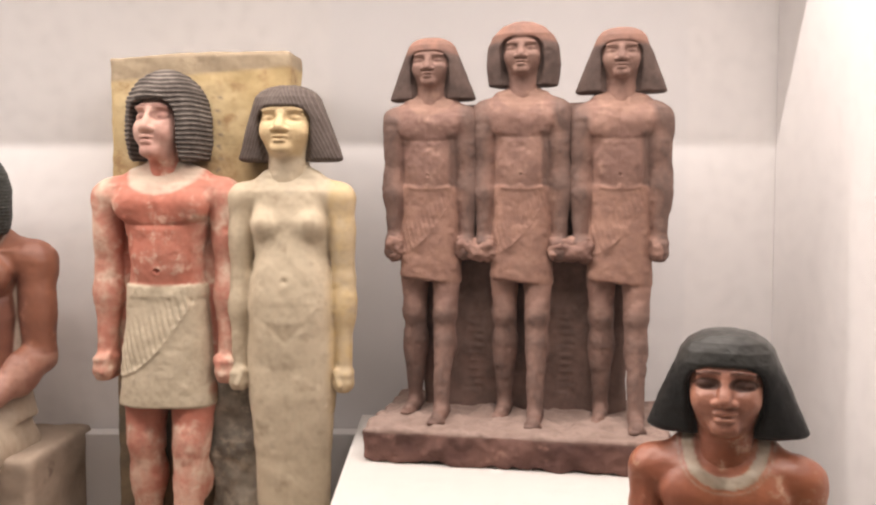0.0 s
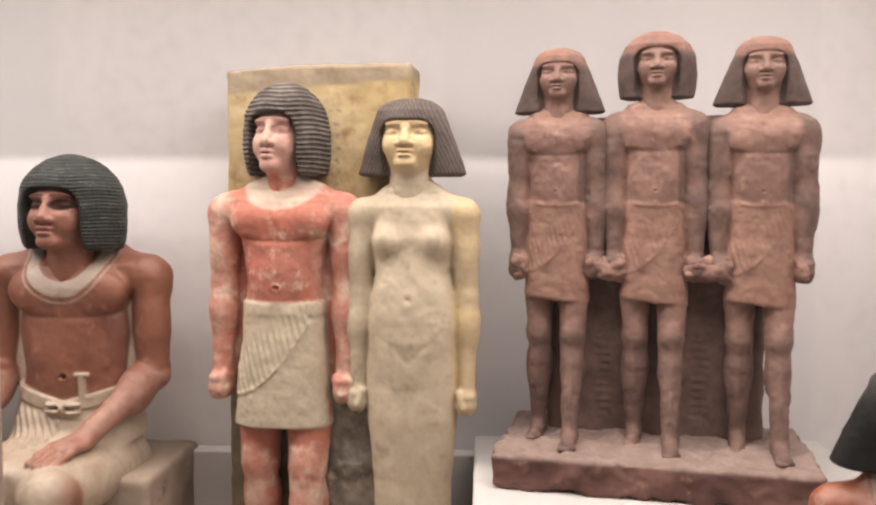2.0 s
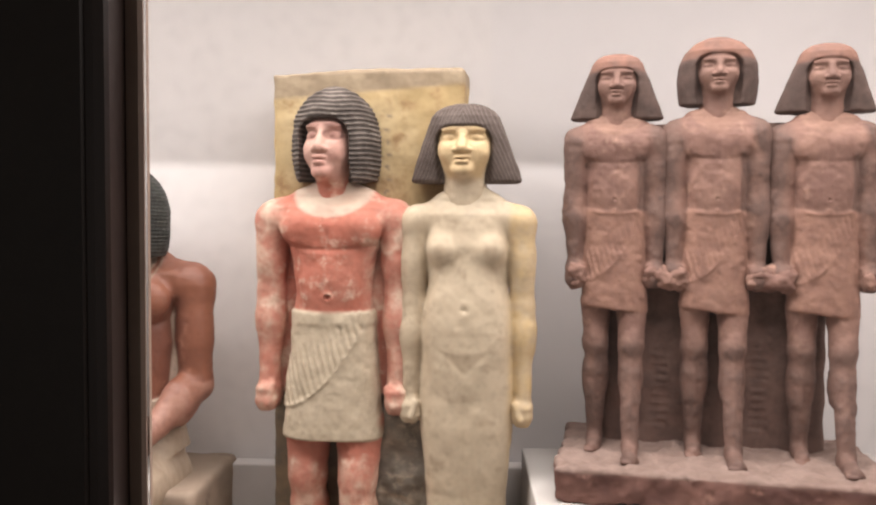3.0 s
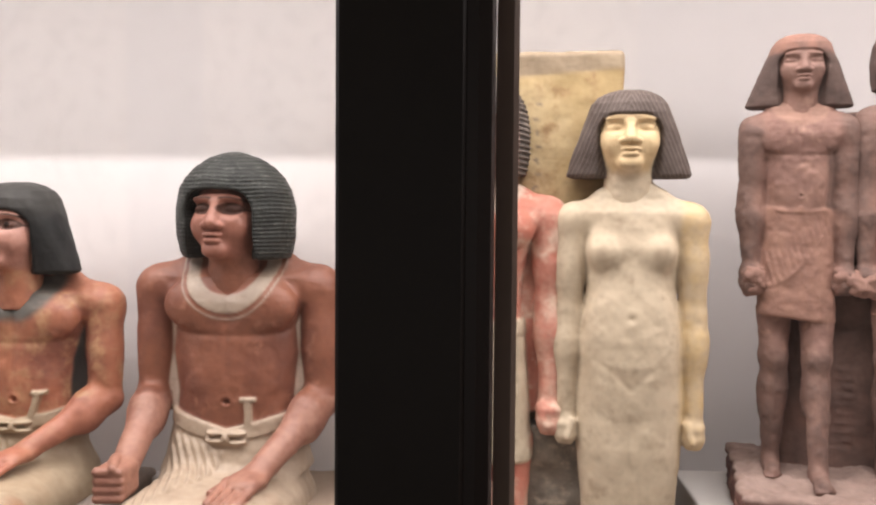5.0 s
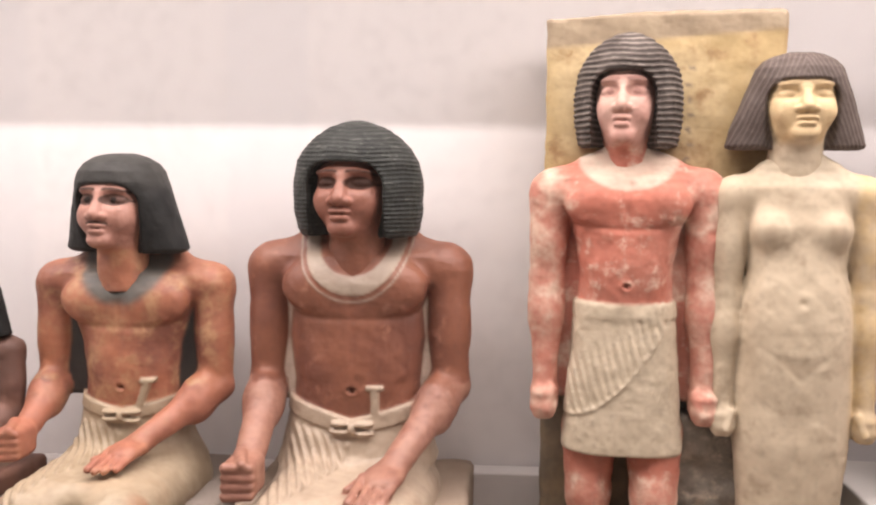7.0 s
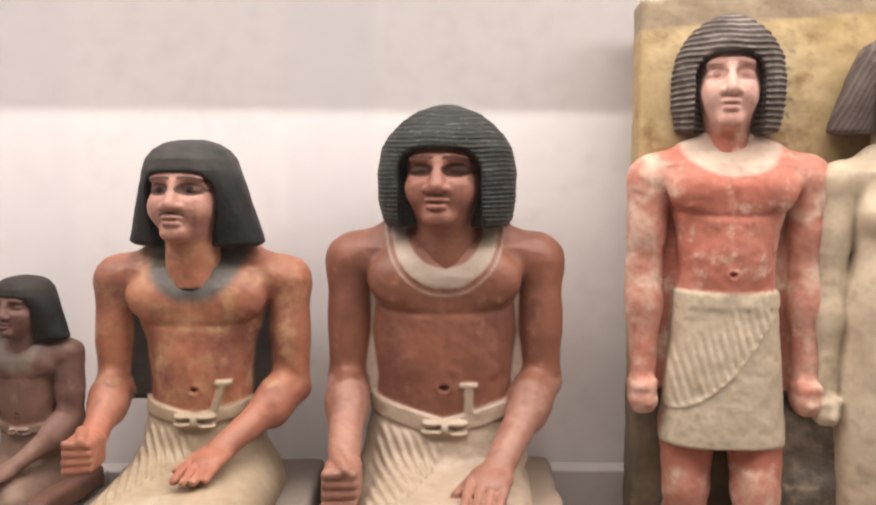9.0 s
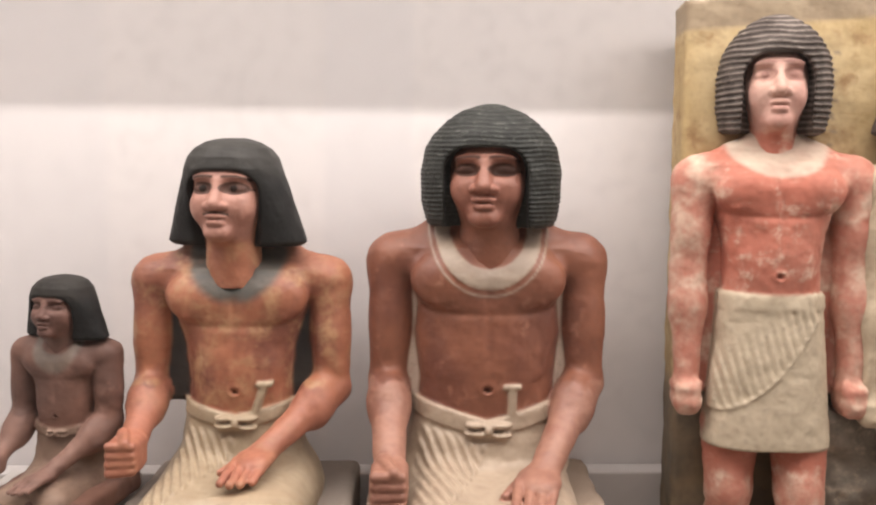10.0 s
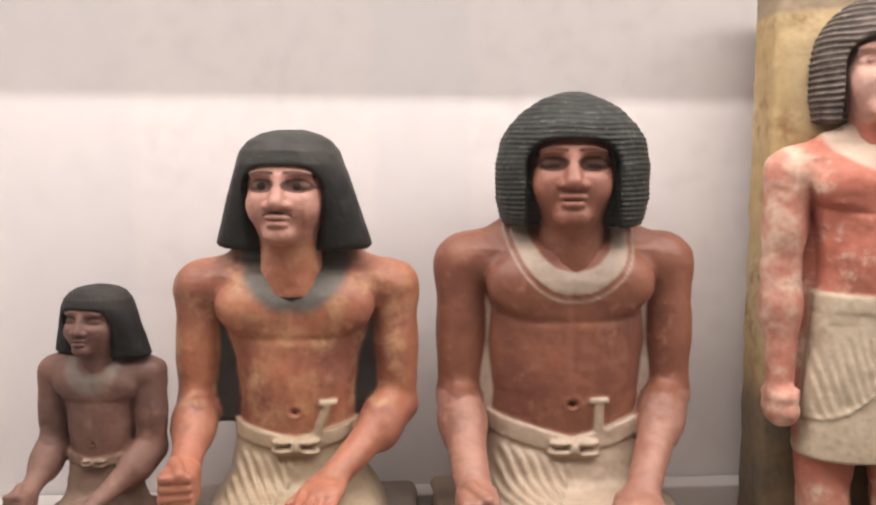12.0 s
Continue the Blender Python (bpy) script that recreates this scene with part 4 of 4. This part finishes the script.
# seated man, flaring smooth wig
s2 = [carve(seated(1.368, 0.197, 1.110, 0.093, 1.125, (-0.160, 0.15, 1.050), (0.060, 0.135, 1.045), 0.27, 0.992, 0.93, arm=0.172, pleat=400, necklace=(0.0, 0.092), fade=1.0, tie=0.035, band=0.8, feet=0.63),
            (-0.25, -0.16, 0.62), (0.25, 0.47, 1.42), 0.004),
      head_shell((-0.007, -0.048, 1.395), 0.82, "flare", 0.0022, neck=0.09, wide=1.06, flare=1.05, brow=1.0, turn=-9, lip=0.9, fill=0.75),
      carve(block((0, -0.02, 0.775), (0.20, 0.15, 0.155)), (-0.24, -0.2, 0.60), (0.24, 0.16, 0.95), 0.012, slot=1)]
statue("statue_seated_man", s2, [M_S2, M_DARKSTONE], pose(-1.546, 2.010, 0, 0, 0, -1), "orange-red painted stone seated man statue, smooth black flaring wig")

# small squatting man
s3 = [carve(seated(1.222, 0.101, 1.080, 0.050, 1.075, (-0.085, 0.09, 1.020), (0.02, 0.10, 1.012), 0.12, 1.005, 0.95, arm=0.21, necklace=(0.030, 0.062), fade=1.0, fill=False, band=0.5),
            (-0.13, -0.09, 0.93), (0.13, 0.22, 1.26), 0.0035),
      head_shell((0, -0.016, 1.229), 0.485, "flare", 0.0018, brow=0.6, neck=0.08, wide=1.16, flare=1.05, turn=-10),
      carve(block((0, 0.03, 0.950), (0.10, 0.10, 0.022)), (-0.13, -0.1, 0.92), (0.13, 0.16, 0.98), 0.006)]
statue("statue_squatting_man", s3, [M_S3], pose(-1.847, 1.968, 0, 0, 0, -9), "small dark brown painted stone squatting man statue, black wig")

# small seated man before the end wall
s0 = [carve(seated(1.138, 0.138, 0.905, 0.080, 0.935, (-0.12, 0.12, 0.86), (0.05, 0.14, 0.84), 0.20, 0.83, 0.78, arm=0.195, necklace=(0.042, 0.058), fade=0.0, rim=0.5),
            (-0.19, -0.12, 0.74), (0.19, 0.32, 1.19), 0.004),
      head_shell((0, -0.012, 1.168), 0.675, "flare", 0.002, neck=0.09, wide=1.10, flare=1.12),
      carve(block((0, 0.02, 0.765), (0.16, 0.15, 0.03)), (-0.2, -0.16, 0.73), (0.2, 0.2, 0.82), 0.008, slot=1)]
statue("statue_seated_man", s0, [M_S0, M_STONE], pose(0.420, 1.245, 0, 0, 0, -20), "orange-red painted stone seated man statue, black flaring wig, pale collar")

# standing pair before an ochre slab
def pair_slab(p):
    d = rbox(p, (-0.085, -0.10, 1.21), (0.213, 0.055, 0.625), 0.012)
    d = np.maximum(d, p[2] - 1.822 - 0.066 * (p[0] + 0.298))
    d = d + 0.0012 * np.sin(p[0] * 47 + 2 * np.sin(p[2] * 31)) * np.sin(p[2] * 53)
    # darker foot of the slab: dark paint, with shade below the hand in it
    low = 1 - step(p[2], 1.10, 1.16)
    rim = step(p[2] - 0.066 * (p[0] + 0.298), 1.765, 1.775)
    row = np.abs(p[2] / 0.027 - np.round(p[2] / 0.027)) * 0.027
    sign = (np.abs(p[0] + 0.040 + 0.004 * np.sin(p[2] * 90)) < 0.006) * (row < 0.003) * (p[2] > 1.54) * (p[2] < 1.74)
    rim = np.maximum(rim, sign)
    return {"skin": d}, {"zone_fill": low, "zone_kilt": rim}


pair = [carve(standing(1.552, 0.174, 1.312, 1.040, 0.70, 0.084, 0.110, 1.125, pleat=430, arm=0.188, stride=0.22), (-0.2, -0.12, 0.68), (0.2, 0.25, 1.60), 0.0038, move=(-0.147, 0.006, 0), rough=0.0016),
        head_shell((-0.151, 0.012, 1.586), 0.86, "round", 0.0024, ridges=0.0022, pitch=0.0118, brow=0.8, fill=0.35, wide=0.87, turn=-9, nod=10),
        carve(sheath(1.546, 0.142, 1.375, 0.079, 1.170, 0.100, 0.70, 0.080, 1.105), (-0.17, -0.12, 0.68), (0.17, 0.14, 1.60), 0.0045, move=(0.143, -0.01, 0), slot=1),
        head_shell((0.136, -0.01, 1.592), 0.73, "flare", 0.0022, slot=1, ridges=0.0006, pitch=0.009, wide=1.12, neck=0.08, nod=10, brow=0.6, fill=0.3, flare=1.05),
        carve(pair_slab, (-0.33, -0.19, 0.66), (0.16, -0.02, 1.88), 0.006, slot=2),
        carve(block((0.0, -0.02, 0.665), (0.31, 0.14, 0.045)), (-0.34, -0.2, 0.61), (0.34, 0.16, 0.73), 0.01, slot=3),
        carve(block((0.012, -0.055, 0.90), (0.075, 0.05, 0.20), 0.02, 0.008), (-0.1, -0.13, 0.68), (0.12, 0.04, 1.13), 0.006, slot=4, rough=0.007, grain=0.05)]
statue("statue_standing_pair", pair, [M_MAN, M_WOMAN, M_SLAB, M_STONE, M_FILLER], pose(-0.463, 1.930, 0, 0, 0, -6), "painted limestone pair statue, red man and cream woman before ochre slab")

# triple statue on one base
triad = []
for dx, df, chin, wig, turn in ((-0.200, 0.0, 1.744, "flare", 0), (0.0, 0.0, 1.764, "bag", 0), (0.207, 0.0, 1.752, "flare", 0)):
    triad.append(carve(standing(1.706 + (0.012 if dx == 0 else 0), 0.106, 1.528, 1.325, 1.035, 0.057, 0.068, 1.395, deep=0.46, pleat=560, crisp=0.0010, arm=0.235, stride=0.36, band=0.2, tilt=-0.10, breast=1.5), (-0.13, -0.09, 1.02), (0.13, 0.16, 1.75), 0.0034, move=(dx, df, 0), rough=0.0020, grain=0.026))
    triad.append(head_shell((dx, df, chin), 0.505, wig, 0.0018, brow=0.6, neck=0.10, wide=1.16, flare=1.19, drop=-0.055, nod=5, lap=1.0, fill=0.2))


# the broken, joined fists between and beside the three men
for hx, half in ((-0.276, 0.017), (-0.098, 0.048), (0.104, 0.048), (0.283, 0.017)):
    triad.append(carve(block((hx, 0.006, 1.392), (half, 0.036, 0.021), 0.016, 0.012), (hx - 0.08, -0.05, 1.35), (hx + 0.08, 0.07, 1.44), 0.0035, rough=0.006, grain=0.022))


def triad_back(p):
    d = rbox(p, (0, -0.065, 1.345), (0.225, 0.035, 0.365), 0.015)
    row = np.abs((p[2] - 1.08) / 0.017 - np.round((p[2] - 1.08) / 0.017)) * 0.017
    col = np.minimum(np.abs(p[0] + 0.105), np.abs(p[0] - 0.095))
    d = d + 0.003 * (1 - step(row, 0.002, 0.005)) * (1 - step(col, 0.008 + 0.006 * np.sin(p[2] * 300), 0.020)) * (p[2] > 1.07) * (p[2] < 1.25)
    # whole slab takes the darker tone: shade between the legs put into colour
    return {"skin": d + 0.0012 * np.sin(p[0] * 90) * np.sin(p[2] * 70)}, {"zone_fade_shade": np.ones_like(p[0])}


def triad_base(p):
    d = rbox(p, (0, 0.02, 1.003), (0.305, 0.185, 0.034), 0.008)
    d = d + 0.004 * np.sin(p[0] * 37 + 1.7 * np.sin(p[2] * 41)) * np.sin(p[1] * 23 + p[2] * 29 + 1) + 0.0015 * np.sin(p[0] * 140) * np.sin(p[2] * 120 + p[1] * 90)
    return {"skin": d}, {"zone_kilt": step(p[2], 1.026, 1.032)}


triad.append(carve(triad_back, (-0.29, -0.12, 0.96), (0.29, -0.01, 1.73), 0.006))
triad.append(carve(triad_base, (-0.33, -0.20, 0.955), (0.33, 0.23, 1.05), 0.005, slot=1, rough=0.0055, grain=0.035))
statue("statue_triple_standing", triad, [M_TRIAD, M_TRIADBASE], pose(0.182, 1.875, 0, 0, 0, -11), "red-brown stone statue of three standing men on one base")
